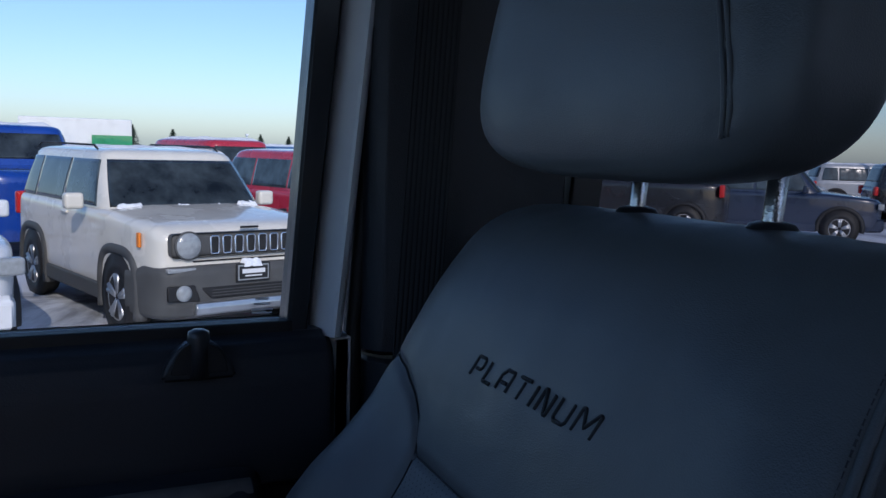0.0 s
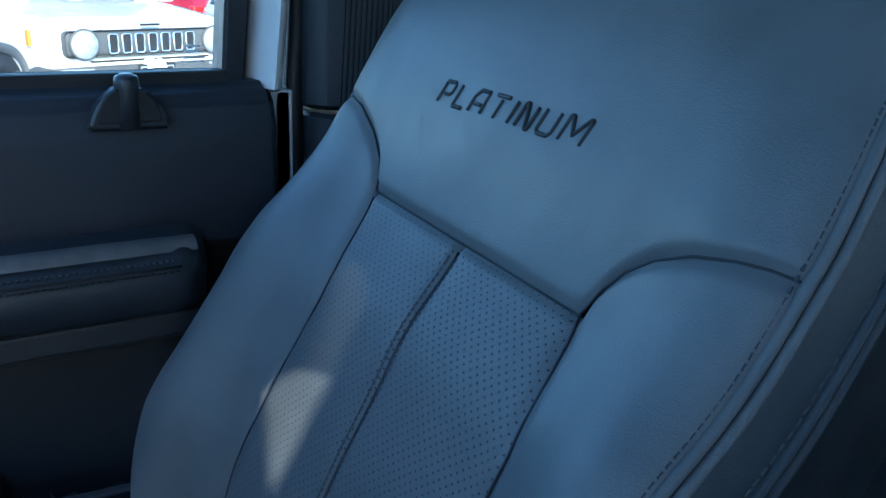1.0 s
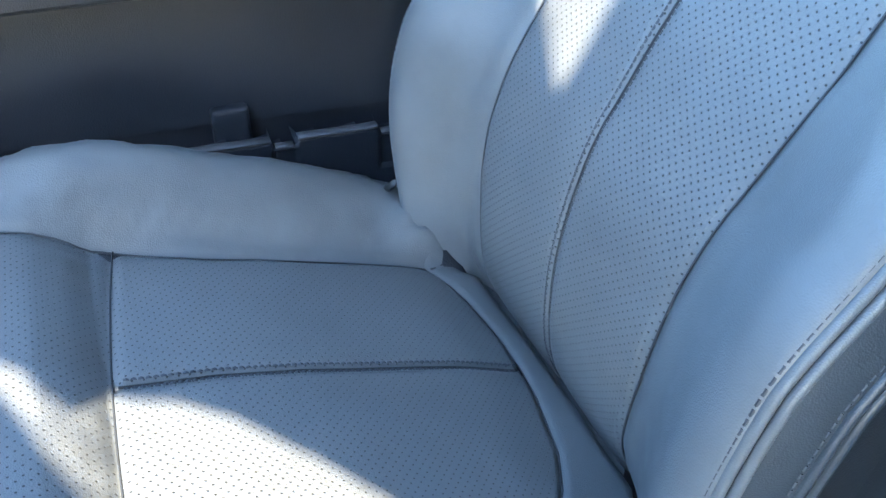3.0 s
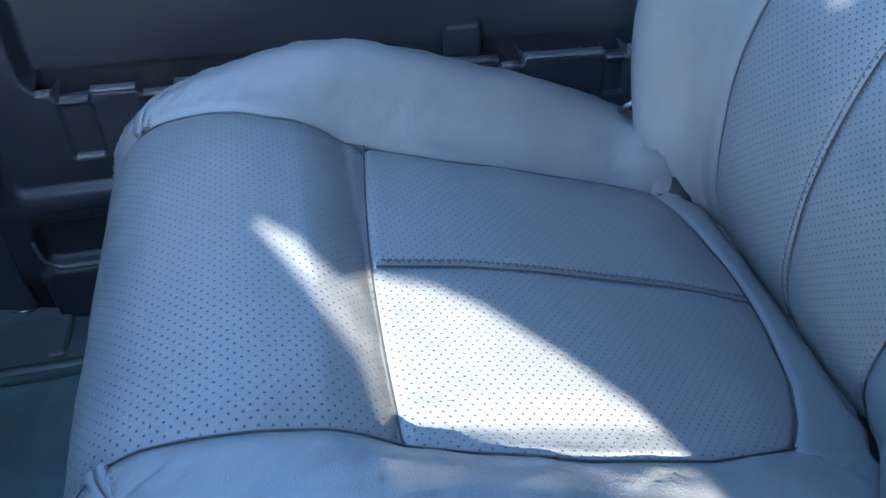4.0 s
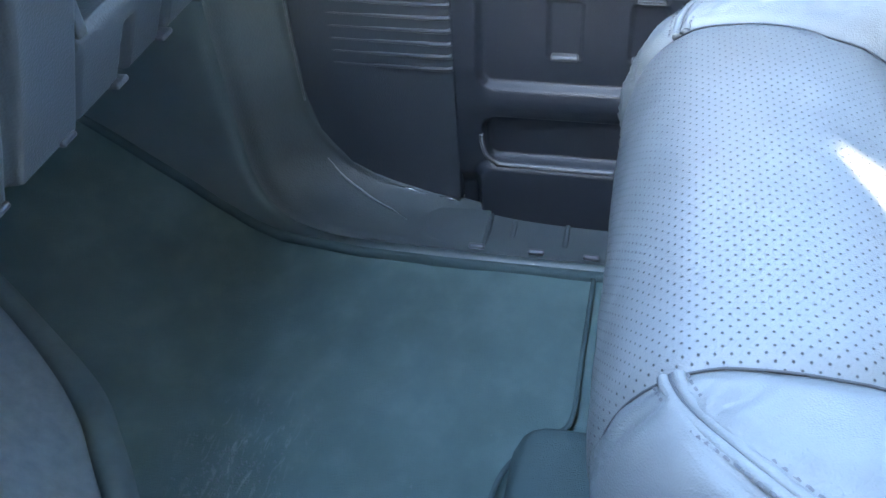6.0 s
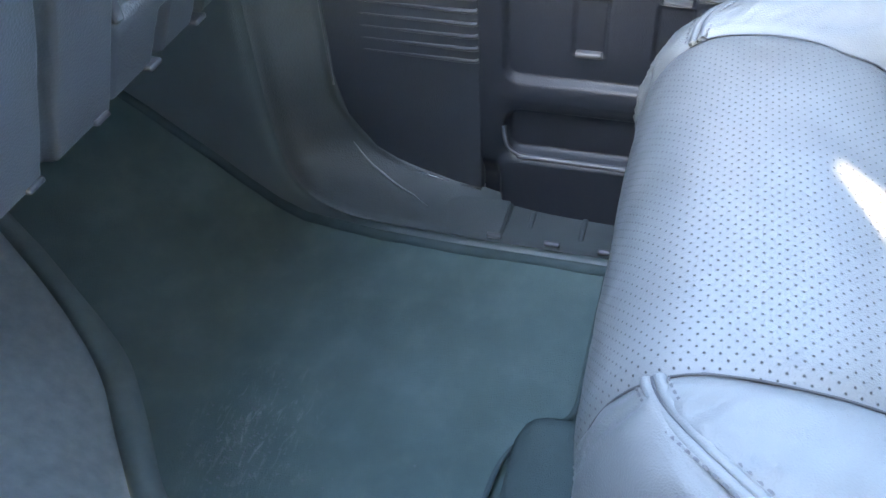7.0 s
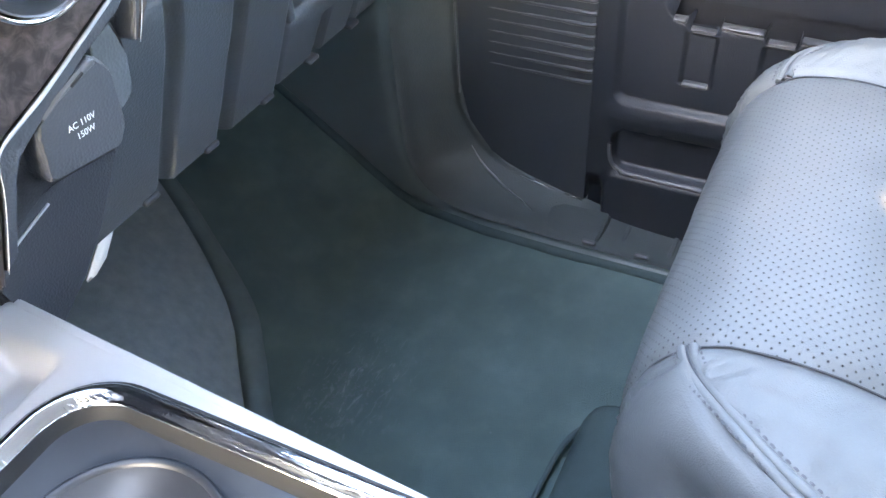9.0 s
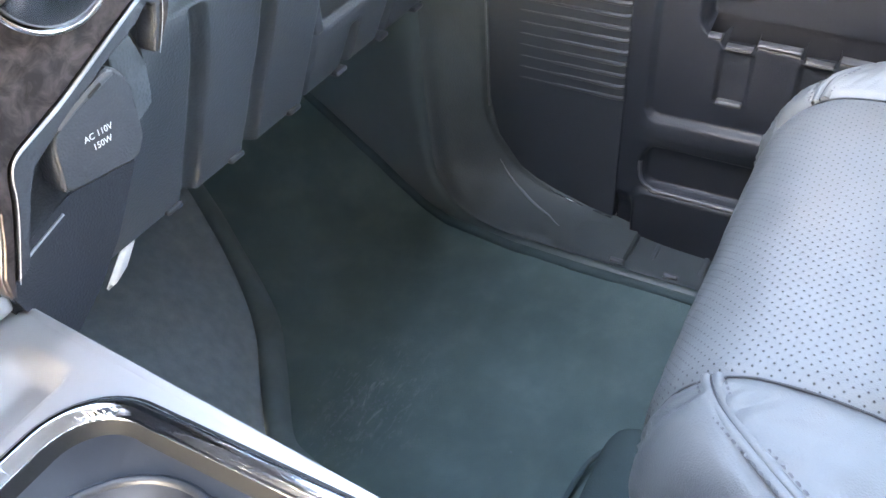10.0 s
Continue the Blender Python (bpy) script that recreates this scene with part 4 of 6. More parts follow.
def front_door():
    door = thing("door_1", "closed front passenger door with black trim", "door", kind="structure", at=(WALL, 0.2, 0.3))
    top = part("upper_trim", prism([(1.085, 0.752), (1.045, 0.755), (1.028, 0.752), (1.010, 0.738), (0.999, 0.705), (0.998, 0.62), (1.008, 0.57), (1.085, 0.57)], "y", -0.314, 0.98, 0.011, 3), vinyl_upper, door)
    # lock knob in its half-round cup
    cup = part("knob_cup", prism([(-0.152 + 0.041 * math.cos(radians(t)) * (1 - 0.15 * math.sin(radians(t))), 0.714 + 0.046 * math.sin(radians(t))) for t in range(0, 181, 12)], "x", 0.990, 1.012, 0.004, 3), plastic_smooth, top, "half-round lock knob cup")
    # black slab on the cup stands in for its shaded hollow
    part("cup_hollow", prism([(-0.152 + 0.031 * math.cos(radians(t)), 0.722 + 0.037 * math.sin(radians(t))) for t in range(0, 181, 15)], "x", 0.9885, 1.0, 0.001), rubber, cup)
    part("lock_knob", lathe([(0.0125, 0), (0.0125, 0.046), (0.0115, 0.052), (0.006, 0.055)], 20, (0.997, -0.152, 0.716)), plastic_smooth, cup, "black lock knob")

    bow = smooth_curve([(1.045, 0, 0.604), (1.010, 0, 0.606), (0.978, 0, 0.602), (0.954, 0, 0.592), (0.941, 0, 0.578), (0.9375, 0, 0.562), (0.941, 0, 0.543), (0.952, 0, 0.524), (0.975, 0, 0.515), (1.045, 0, 0.513)], 8)

    def padded(p, q):
        """The padded rest, its rear end rounded off."""
        y = -0.224 + 1.0 * q ** 1.5
        k = min(len(bow) - 1.001, p * (len(bow) - 1))
        v = bow[int(k)].lerp(bow[int(k) + 1], k - int(k))
        f = math.sqrt(max(0.0, 1 - max(0.0, (-0.180 - y) / 0.044) ** 2))
        f = 0.30 + 0.70 * f
        return Vector((1.045 + (v.x - 1.045) * f, y, 0.560 + (v.z - 0.560) * (0.5 + 0.5 * f))), (p, q)

    arm = part("armrest", sheet(padded, 70, 90), arm_vinyl, door, "padded vinyl armrest")
    part("armrest_seam", tube([(0.9383, y, 0.579) for y in np.linspace(-0.182, 0.77, 30)], 0.0016, 6), thread_dark, arm)
    verts, faces = [], []
    for k in range(150):
        y, b = -0.180 + 0.0064 * k, len(verts)
        verts += [(0.9376, y, 0.5725), (0.9376, y + 0.0048, 0.5725), (0.9355, y + 0.0024, 0.5738), (0.9376, y, 0.5752), (0.9376, y + 0.0048, 0.5752)]
        faces += [(b, b + 1, b + 2), (b + 3, b + 2, b + 4), (b, b + 2, b + 3), (b + 1, b + 4, b + 2)]
    part("stitching", mesh_of("stitches", verts, faces, smooth=False), thread_dark, arm)
    verts, faces = [], []
    for k in range(150):
        y, b = -0.178 + 0.0064 * k, len(verts)
        verts += [(0.9415, y, 0.5835), (0.9415, y + 0.0046, 0.5835), (0.9398, y + 0.0023, 0.5852), (0.9430, y, 0.5862), (0.9430, y + 0.0046, 0.5862)]
        faces += [(b, b + 1, b + 2), (b + 3, b + 2, b + 4), (b, b + 2, b + 3), (b + 1, b + 4, b + 2)]
    part("stitching", mesh_of("stitches", verts, faces, smooth=False), thread_mid, arm)

    # pale strip paints the warm sun streak along the armrest's top edge
    def sun_streak(p, q):
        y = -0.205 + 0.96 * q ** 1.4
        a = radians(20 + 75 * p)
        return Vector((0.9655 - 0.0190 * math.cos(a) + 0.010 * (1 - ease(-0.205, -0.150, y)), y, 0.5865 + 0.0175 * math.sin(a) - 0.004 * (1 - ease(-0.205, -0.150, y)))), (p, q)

    part("armrest_shoulder", sheet(sun_streak, 10, 70), vinyl_sunlit, arm, "armrest shoulder with a painted sun streak")
    part("armrest_support", prism([(1.04, 0.520), (0.968, 0.518), (0.965, 0.514), (0.967, 0.489), (0.972, 0.485), (1.04, 0.484)], "y", -0.225, 0.62, 0.002), plastic, door)
    part("recess", block((1.040, -0.314, -0.03), (1.085, 0.80, 0.575), 0.0), plastic_soft, door)
    part("pull_tab", block((1.018, 0.008, 0.28), (1.038, 0.052, 0.330), 0.006, 3), plastic_door, door)
    # moulded lower trim: a proud frame, the wall of the map pocket with its channels, a ledge and the lower pocket
    gaps = ((0.4585, 0.4925), (0.3685, 0.4025), (-0.038, -0.012), (-0.170, -0.145))

    def rim(y):
        return float(np.interp(y, (-0.3, -0.12, -0.03, 0.35, 0.53), (0.286, 0.287, 0.291, 0.308, 0.312)))

    def inside(y, z, y1, z0, z1, r):
        """How far a point lies inside an upright field that is rounded at its front end; negative outside."""
        dy, dz = y - (y1 - r), abs(z - (z0 + z1) / 2) - ((z1 - z0) / 2 - r)
        return r - math.hypot(max(dy, 0), max(dz, 0)) - min(0, max(dy, dz))

    def relief(p, q):
        y, z = -0.30 + 0.902 * p, -0.035 + 0.545 * q
        gap = max(ease(a - 0.004, a + 0.001, y) * (1 - ease(b - 0.001, b + 0.004, y)) for a, b in gaps)
        x = 0.9880
        x += 0.009 * ease(-0.004, 0.005, inside(y, z, 0.573, 0.190, 0.60, 0.018))
        x += 0.006 * gap * ease(0.226, 0.2285, z) * (1 - ease(rim(y) - 0.018, rim(y) - 0.013, z))
        x += 0.036 * ease(-0.001, 0.009, inside(y, z, 0.523, rim(y) - 0.003 - 0.009 * gap, 0.75, 0.028)) ** 0.6
        band = ease(0.150, 0.168, z) * (1 - ease(0.172, 0.196, z))
        x -= 0.0045 * band * (1 - ease(0.555, 0.60, y))
        x += 0.014 * ease(-0.001, 0.007, inside(y, z, 0.571, 0.081, 0.148, 0.020)) ** 0.7
        lip = ease(-0.004, 0.010, inside(y, z, 0.581, -0.20, 0.083, 0.024))
        x -= 0.009 * lip * (1 - 0.25 * ease(0.06, -0.03, z))
        x += 0.016 * (1 - ease(-0.002, 0.008, inside(y, z, 0.581, -0.20, 0.60, 0.02))) * (1 - ease(0.03, 0.07, z))
        return Vector((x, y, z)), (y, z)

    bm = bmesh.new()
    bm.from_mesh(sheet(relief, 400, 230))
    hollow = []
    for f in bm.faces:
        _, y, z = f.calc_center_median()
        if y < 0.512 and rim(y) - 0.001 < z < rim(y) + 0.013 or y < 0.512 and rim(y) - 0.010 < z <= rim(y) and any(a < y < b for a, b in gaps):
            hollow.append(f)
    bmesh.ops.delete(bm, geom=hollow, context="FACES")
    panel = bpy.data.meshes.new("lower_trim")
    bm.to_mesh(panel)
    bm.free()
    panel = part("lower_trim", panel, plastic_door, door, "moulded trim with map pockets")
    # pale bars paint the light on the upward-facing pocket rim
    shelf = [(0.516, gaps[0][1]), *((gaps[k][0], gaps[k + 1][1]) for k in range(3)), (gaps[3][0], -0.30)]
    for b, a in shelf:
        ys = [a + 0.004 + (b - a - 0.008) * k / 8 for k in range(9)]
        part("pocket_rim", flat_bar([(1.0025, y, rim(y) - 0.001) for y in ys], 0.0075, 0.0028), plastic_lit, panel, "pocket rim with its lit edge painted pale")
    part("pocket_rim", tube(smooth_curve([(1.0015, 0.507, 0.3105), (1.0015, 0.515, 0.3125), (1.003, 0.5215, 0.319), (1.006, 0.5245, 0.328)], 6), 0.0032, 8), plastic_lit, panel, "pocket rim with its lit edge painted pale")
    for a, b in gaps:
        part("rim_dip", flat_bar([(1.0055, a + 0.002, rim(a) - 0.0115), (1.0055, b - 0.002, rim(b) - 0.0115)], 0.006, 0.0018), plastic_lit, panel)
    for y in (0.4755, 0.3855):
        part("clip", block((0.9945, y - 0.0155, 0.2235), (1.006, y + 0.0155, 0.2305), 0.0025), plastic_lit, panel)
    part("lip_rim", tube(smooth_curve([(0.986, -0.29, 0.0790), (0.985, 0.30, 0.0795), (0.985, 0.530, 0.0805), (0.985, 0.552, 0.083), (0.9855, 0.566, 0.092), (0.987, 0.5715, 0.108), (0.988, 0.5725, 0.122)], 8), lambda i: 0.0042 if i < 24 else 0.0030, 8), plastic_lit, panel, "pocket rim with its lit edge painted pale")
    # forward part with the loudspeaker slats and a round lower corner
    arc = [(0.601, 0.013), (0.64, 0.019), (0.70, 0.033), (0.75, 0.062), (0.785, 0.11), (0.798, 0.17), (0.798, 0.51), (0.601, 0.51)]
    front = part("front_panel", prism(arc, "x", 0.988, 1.04, 0.003), plastic_grille, door)
    for k in range(18):
        z = 0.211 + 0.0161 * k
        thin = smooth_curve([(0.9895, 0.765, z + 0.0005), (0.9875, 0.735, z), (0.9855, 0.66, z), (0.9848, 0.612, z), (0.9870, 0.603, z + 0.001)], 5)
        part("slat", tube(thin, lambda i: (0.0005, 0.0010, 0.0020, 0.0027, 0.0028)[min(4, i // 4)], 8), plastic_slat, front)
    part("door_edge", tube(smooth_curve([(0.9862, 0.7985, 0.46), (0.9862, 0.7985, 0.24), (0.9860, 0.7965, 0.155)], 8), 0.0013, 6), plastic_lit, door, "pale door trim edge")
    part("chrome_sliver", tube([(0.9850, 0.700, 0.0345), (0.9850, 0.67, 0.0275), (0.9850, 0.648, 0.0225)], 0.0016, 6), steel, door, "bare metal door edge")
    part("chrome_sliver", tube([(0.9855, 0.632, 0.0195), (0.9855, 0.604, 0.0150)], 0.0010, 6), steel, door, "bare metal door edge")
    # window frame and pane
    part("window_frame", prism([(-0.262, 0.74), (-0.306, 1.30), (-0.343, 1.30), (-0.288, 0.74)], "x", 1.040, 1.085, 0.004), plastic_smooth, door)
    part("frame_head", block((1.0, -0.345, 1.31), (1.085, 0.75, 1.34), 0.006), plastic_smooth, door)
    part("frame_front", prism([(0.98, 0.74), (0.62, 1.30), (0.67, 1.30), (1.03, 0.74)], "x", 1.030, 1.085, 0.004), plastic_smooth, door)
    part("window_seal", block((1.036, -0.27, 0.748), (1.06, 0.98, 0.766), 0.003), rubber, door)
    pane = part("pane", prism([(-0.27, 0.75), (-0.31, 1.29), (0.66, 1.29), (0.99, 0.75)], "x", 1.056, 1.060, 0.0), glass, door, "clear side window glass")
    pane.visible_shadow = False
    part("safety_mark", bars([(-0.236, 0.785, 0.020, 0.003), (-0.236, 0.791, 0.016, 0.003), (-0.236, 0.778, 0.026, 0.002), (-0.236, 0.774, 0.024, 0.002)], 1.0552), print_white, door, "small pale printed mark on the glass")
    part("skin", block((1.085, -0.34, -0.25), (1.12, 1.05, 0.76), 0.02), paint_white, door, "white painted outer skin")
    return door


def bars(rows, x):
    """Small printed bars on a pane across x: middle y, z, width and height."""
    verts, faces = [], []
    for y, z, w, h in rows:
        b = len(verts)
        verts += [(x, y - w / 2, z - h / 2), (x, y + w / 2, z - h / 2), (x, y + w / 2, z + h / 2), (x, y - w / 2, z + h / 2)]
        verts += [(x - 0.0004, v[1], v[2]) for v in verts[b : b + 4]]
        faces += [(b + 4, b + 5, b + 6, b + 7), (b, b + 3, b + 2, b + 1), (b, b + 1, b + 5, b + 4), (b + 2, b + 3, b + 7, b + 6)]
    return mesh_of("bars", verts, faces, smooth=False)


front_door()


def pillar():
    def leaning(bm):
        """The upper post leans rearwards above the belt line."""
        for v in bm.verts:
            v.co.y -= 0.098 * max(0.0, v.co.z - 0.745)
        return bm

    jamb = part("door_jamb", leaning(prism([(1.13, -0.294), (1.062, -0.294), (1.058, -0.2985), (1.022, -0.315), (1.020, -0.320), (1.03, -0.330), (1.13, -0.335)], "z", 0.742, 1.31, 0.003)), paint_jamb)
    part("jamb_foot", prism([(-0.318, -0.05), (-0.318, 0.745), (-0.345, 0.745), (-0.345, -0.05)], "x", 1.034, 1.13, 0.006, 3), paint_jamb, jamb)
    tagged(jamb, "pale painted steel door jamb", "door jamb", kind="structure")
    part("jamb_step", block((1.034, -0.344, -0.05), (1.06, -0.3165, 0.742), 0.003), paint_jamb, jamb)
    part("seal", tube([(1.036, -0.354, -0.02), (1.045, -0.350, 0.75), (1.045, -0.390, 1.31)], 0.010, 10), rubber, jamb, "black rubber door seal")
    post = part("pillar_trim", prism([(1.10, -0.352), (1.03, -0.357), (1.008, -0.372), (0.995, -0.41), (0.99, -0.55), (1.0, -0.63), (1.10, -0.64)], "z", 0.72, 1.36, 0.006), plastic)
    tagged(post, "black plastic pillar trim", "pillar", kind="structure")
    part("lower_trim", prism([(1.10, -0.354), (1.03, -0.359), (1.004, -0.376), (0.99, -0.414), (0.985, -0.55), (0.995, -0.632), (1.10, -0.642)], "z", -0.05, 0.716, 0.006), plastic, post)

    belt = thing("seat_belt", "black ribbed seat belt hanging beside the seat", "seat belt", at=(0.95, -0.45, 0.6))

    def strap(p, q):
        a, b = Vector((0.975, -0.432, 1.28)), Vector((0.935, -0.372, 0.42))
        c = a + (b - a) * q
        ridges = 0.0006 * math.cos(p * 2 * math.pi * 9)
        return c + Vector((-0.018 * (p - 0.5) - ridges, -0.050 * (p - 0.5), 0.012 * (p - 0.5))), (p, q)

    web = part("webbing", sheet(strap, 54, 12), webbing, belt)
    thick = web.modifiers.new("thickness", "SOLIDIFY")
    thick.thickness = 0.0012
    part("anchor", tube([(0.993, -0.385, 0.615), (0.982, -0.381, 0.625), (0.980, -0.381, 0.655), (0.985, -0.383, 0.668), (0.997, -0.387, 0.672)], 0.0025, 8), steel, belt, "steel belt guide loop")


pillar()


SLIT = [(0.030, 1.436), (0.017, 1.468), (0.003, 1.505), (-0.004, 1.506), (-0.007, 1.487), (-0.002, 1.459), (0.012, 1.429)]   # the part of the small opening behind the added dimming sheet


def dim_pass(name="sun dimmer", pass_on=(0.42, 0.42, 0.40, 1.0)):
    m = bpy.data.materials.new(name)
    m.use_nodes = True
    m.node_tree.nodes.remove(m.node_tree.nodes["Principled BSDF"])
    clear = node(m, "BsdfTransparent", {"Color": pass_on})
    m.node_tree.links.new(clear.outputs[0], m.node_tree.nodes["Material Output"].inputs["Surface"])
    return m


def sun_mask():
    """Unseen wall added to shape the sun patches: open below, closed above but for a three-cornered opening and a small
    one.
    """
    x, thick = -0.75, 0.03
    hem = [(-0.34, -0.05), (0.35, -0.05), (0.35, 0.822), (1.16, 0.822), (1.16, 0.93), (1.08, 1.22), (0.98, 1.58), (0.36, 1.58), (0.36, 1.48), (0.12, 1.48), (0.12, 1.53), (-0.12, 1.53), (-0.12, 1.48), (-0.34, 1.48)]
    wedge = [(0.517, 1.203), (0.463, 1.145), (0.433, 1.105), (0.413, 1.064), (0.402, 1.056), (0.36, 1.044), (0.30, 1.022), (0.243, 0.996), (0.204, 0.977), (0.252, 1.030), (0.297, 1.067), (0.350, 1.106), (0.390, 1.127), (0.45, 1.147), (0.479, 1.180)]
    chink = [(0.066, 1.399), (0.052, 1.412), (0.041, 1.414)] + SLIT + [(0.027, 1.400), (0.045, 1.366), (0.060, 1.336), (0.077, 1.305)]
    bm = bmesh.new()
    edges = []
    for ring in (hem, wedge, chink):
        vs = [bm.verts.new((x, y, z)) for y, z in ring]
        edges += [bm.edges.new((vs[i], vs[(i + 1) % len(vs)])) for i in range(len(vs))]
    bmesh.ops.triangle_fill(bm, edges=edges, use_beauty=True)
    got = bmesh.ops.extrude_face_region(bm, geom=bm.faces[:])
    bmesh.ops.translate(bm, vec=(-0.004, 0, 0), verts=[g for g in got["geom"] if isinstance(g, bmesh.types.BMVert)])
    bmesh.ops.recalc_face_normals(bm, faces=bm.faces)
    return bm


def cab_walls():
    """The rest of the cab round the camera: rear door, far side, roof, windscreen frame and rear wall."""
    shell = thing("cab_shell", "dark trimmed crew cab body round the seats", "cab", kind="structure", at=(MID, -0.5, 1.3))
    for side in (1, -1):
        def at(x):
            return MID + side * (x - MID)

        def slab(name, ya, yb, za, zb, mat, xa=1.03, xb=1.10, bevel=0.008):
            lo, hi = sorted((at(xa), at(xb)))
            return part(name, block((lo, min(ya, yb), za), (hi, max(ya, yb), zb), bevel), mat, shell)

        slab("rear_door_trim", -0.64, -1.62, -0.05, 0.76, plastic)
        part("rear_window_post", prism([(-0.648, 0.75), (-0.700, 1.31), (-0.755, 1.31), (-0.70, 0.75)], "x", *sorted((at(1.04), at(1.09))), 0.004), plastic_smooth, shell)
        slab("rear_window_divider", -0.640, -0.655, 0.76, 1.31, plastic_smooth, 1.05, 1.09)
        part("rear_pillar", prism([(-1.43, 0.75), (-1.33, 1.31), (-1.80, 1.31), (-1.80, 0.75)], "x", *sorted((at(1.02), at(1.10))), 0.006), plastic, shell)
        part("rear_pane", prism([(-0.66, 0.75), (-0.70, 1.32), (-1.36, 1.32), (-1.45, 0.75)], "x", *sorted((at(1.062), at(1.066))), 0.0), glass_tint, shell, "tinted rear side window")
        if side > 0:
            slab("roof_rail", -1.80, 0.42, 1.29, 1.49, cloth_roof, 0.90, 1.10, 0.02)
        else:
            # unseen rail is split and capped higher to let sun through the slit
            slab("roof_rail", -1.80, -0.11, 1.455, 1.49, cloth_roof, 0.90, 1.10, 0.01)
            slab("roof_rail", 0.11, 0.42, 1.455, 1.49, cloth_roof, 0.90, 1.10, 0.01)
            slab("roof_cover", -0.13, 0.13, 1.525, 1.55, cloth_roof, 0.84, 1.10, 0.004)
        part("windscreen_pillar", tube([(at(0.98), 1.12, 0.90), (at(0.96), 0.80, 1.14), (at(0.93), 0.42, 1.34)], 0.045, 12), plastic, shell)
        slab("cowl_side", 0.98, 1.5, -0.05, 0.92, plastic)
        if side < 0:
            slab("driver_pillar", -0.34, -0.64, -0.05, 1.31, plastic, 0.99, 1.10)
            part("sun_mask", sun_mask(), plastic, shell, "unseen wall added to shape the sun patches on the seat")
            # unseen sheet, added so that part of the sun patch falls fainter
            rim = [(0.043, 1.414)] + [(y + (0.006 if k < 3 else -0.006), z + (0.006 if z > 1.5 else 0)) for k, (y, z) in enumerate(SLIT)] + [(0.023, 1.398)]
            part("film", prism(rim, "x", -0.7580, -0.7560, 0.0), dim_pass(), shell, "unseen sheet added to dim the faint sun patch")
    part("roof", block((MID - 0.74, -1.80, 1.44), (MID + 0.90, 0.36, 1.50), 0.02), cloth_roof, shell, "grey cloth headliner")
    screen = prism([(1.155, 0.915), (1.160, 0.918), (0.425, 1.352), (0.420, 1.348)], "x", MID - 0.86, MID + 0.86, 0.0)
    part("windscreen", screen, dim_pass("tinted windscreen", (0.93, 0.95, 0.95, 1.0)), shell, "tinted windscreen glass")
    part("windscreen_header", block((MID - 0.85, 0.30, 1.345), (MID + 0.85, 0.46, 1.49), 0.02), cloth_roof, shell)
    part("rear_wall", block((MID - 0.95, -1.84, -0.05), (MID + 0.95, -1.80, 0.80), 0.0), plastic, shell)
    part("rear_wall_upper", block((MID - 0.95, -1.84, 1.22), (MID + 0.95, -1.80, 1.49), 0.0), plastic, shell)
    part("back_pane", block((MID - 0.75, -1.822, 0.78), (MID + 0.75, -1.818, 1.24), 0.0), glass_tint, shell, "tinted rear window")
    for side in (-1, 1):
        part("rear_corner", block((MID + side * 0.85 - 0.12, -1.84, 0.80), (MID + side * 0.85 + 0.12, -1.80, 1.22), 0.0), plastic, shell)
    part("rear_bench", block((MID - 0.75, -1.72, 0.02), (MID + 0.75, -1.15, 0.38), 0.06, 4), leather_side, shell)
    part("rear_bench_back", block((MID - 0.75, -1.80, 0.30), (MID + 0.75, -1.62, 0.80), 0.06, 4), leather_side, shell)
    return shell


cab_walls()


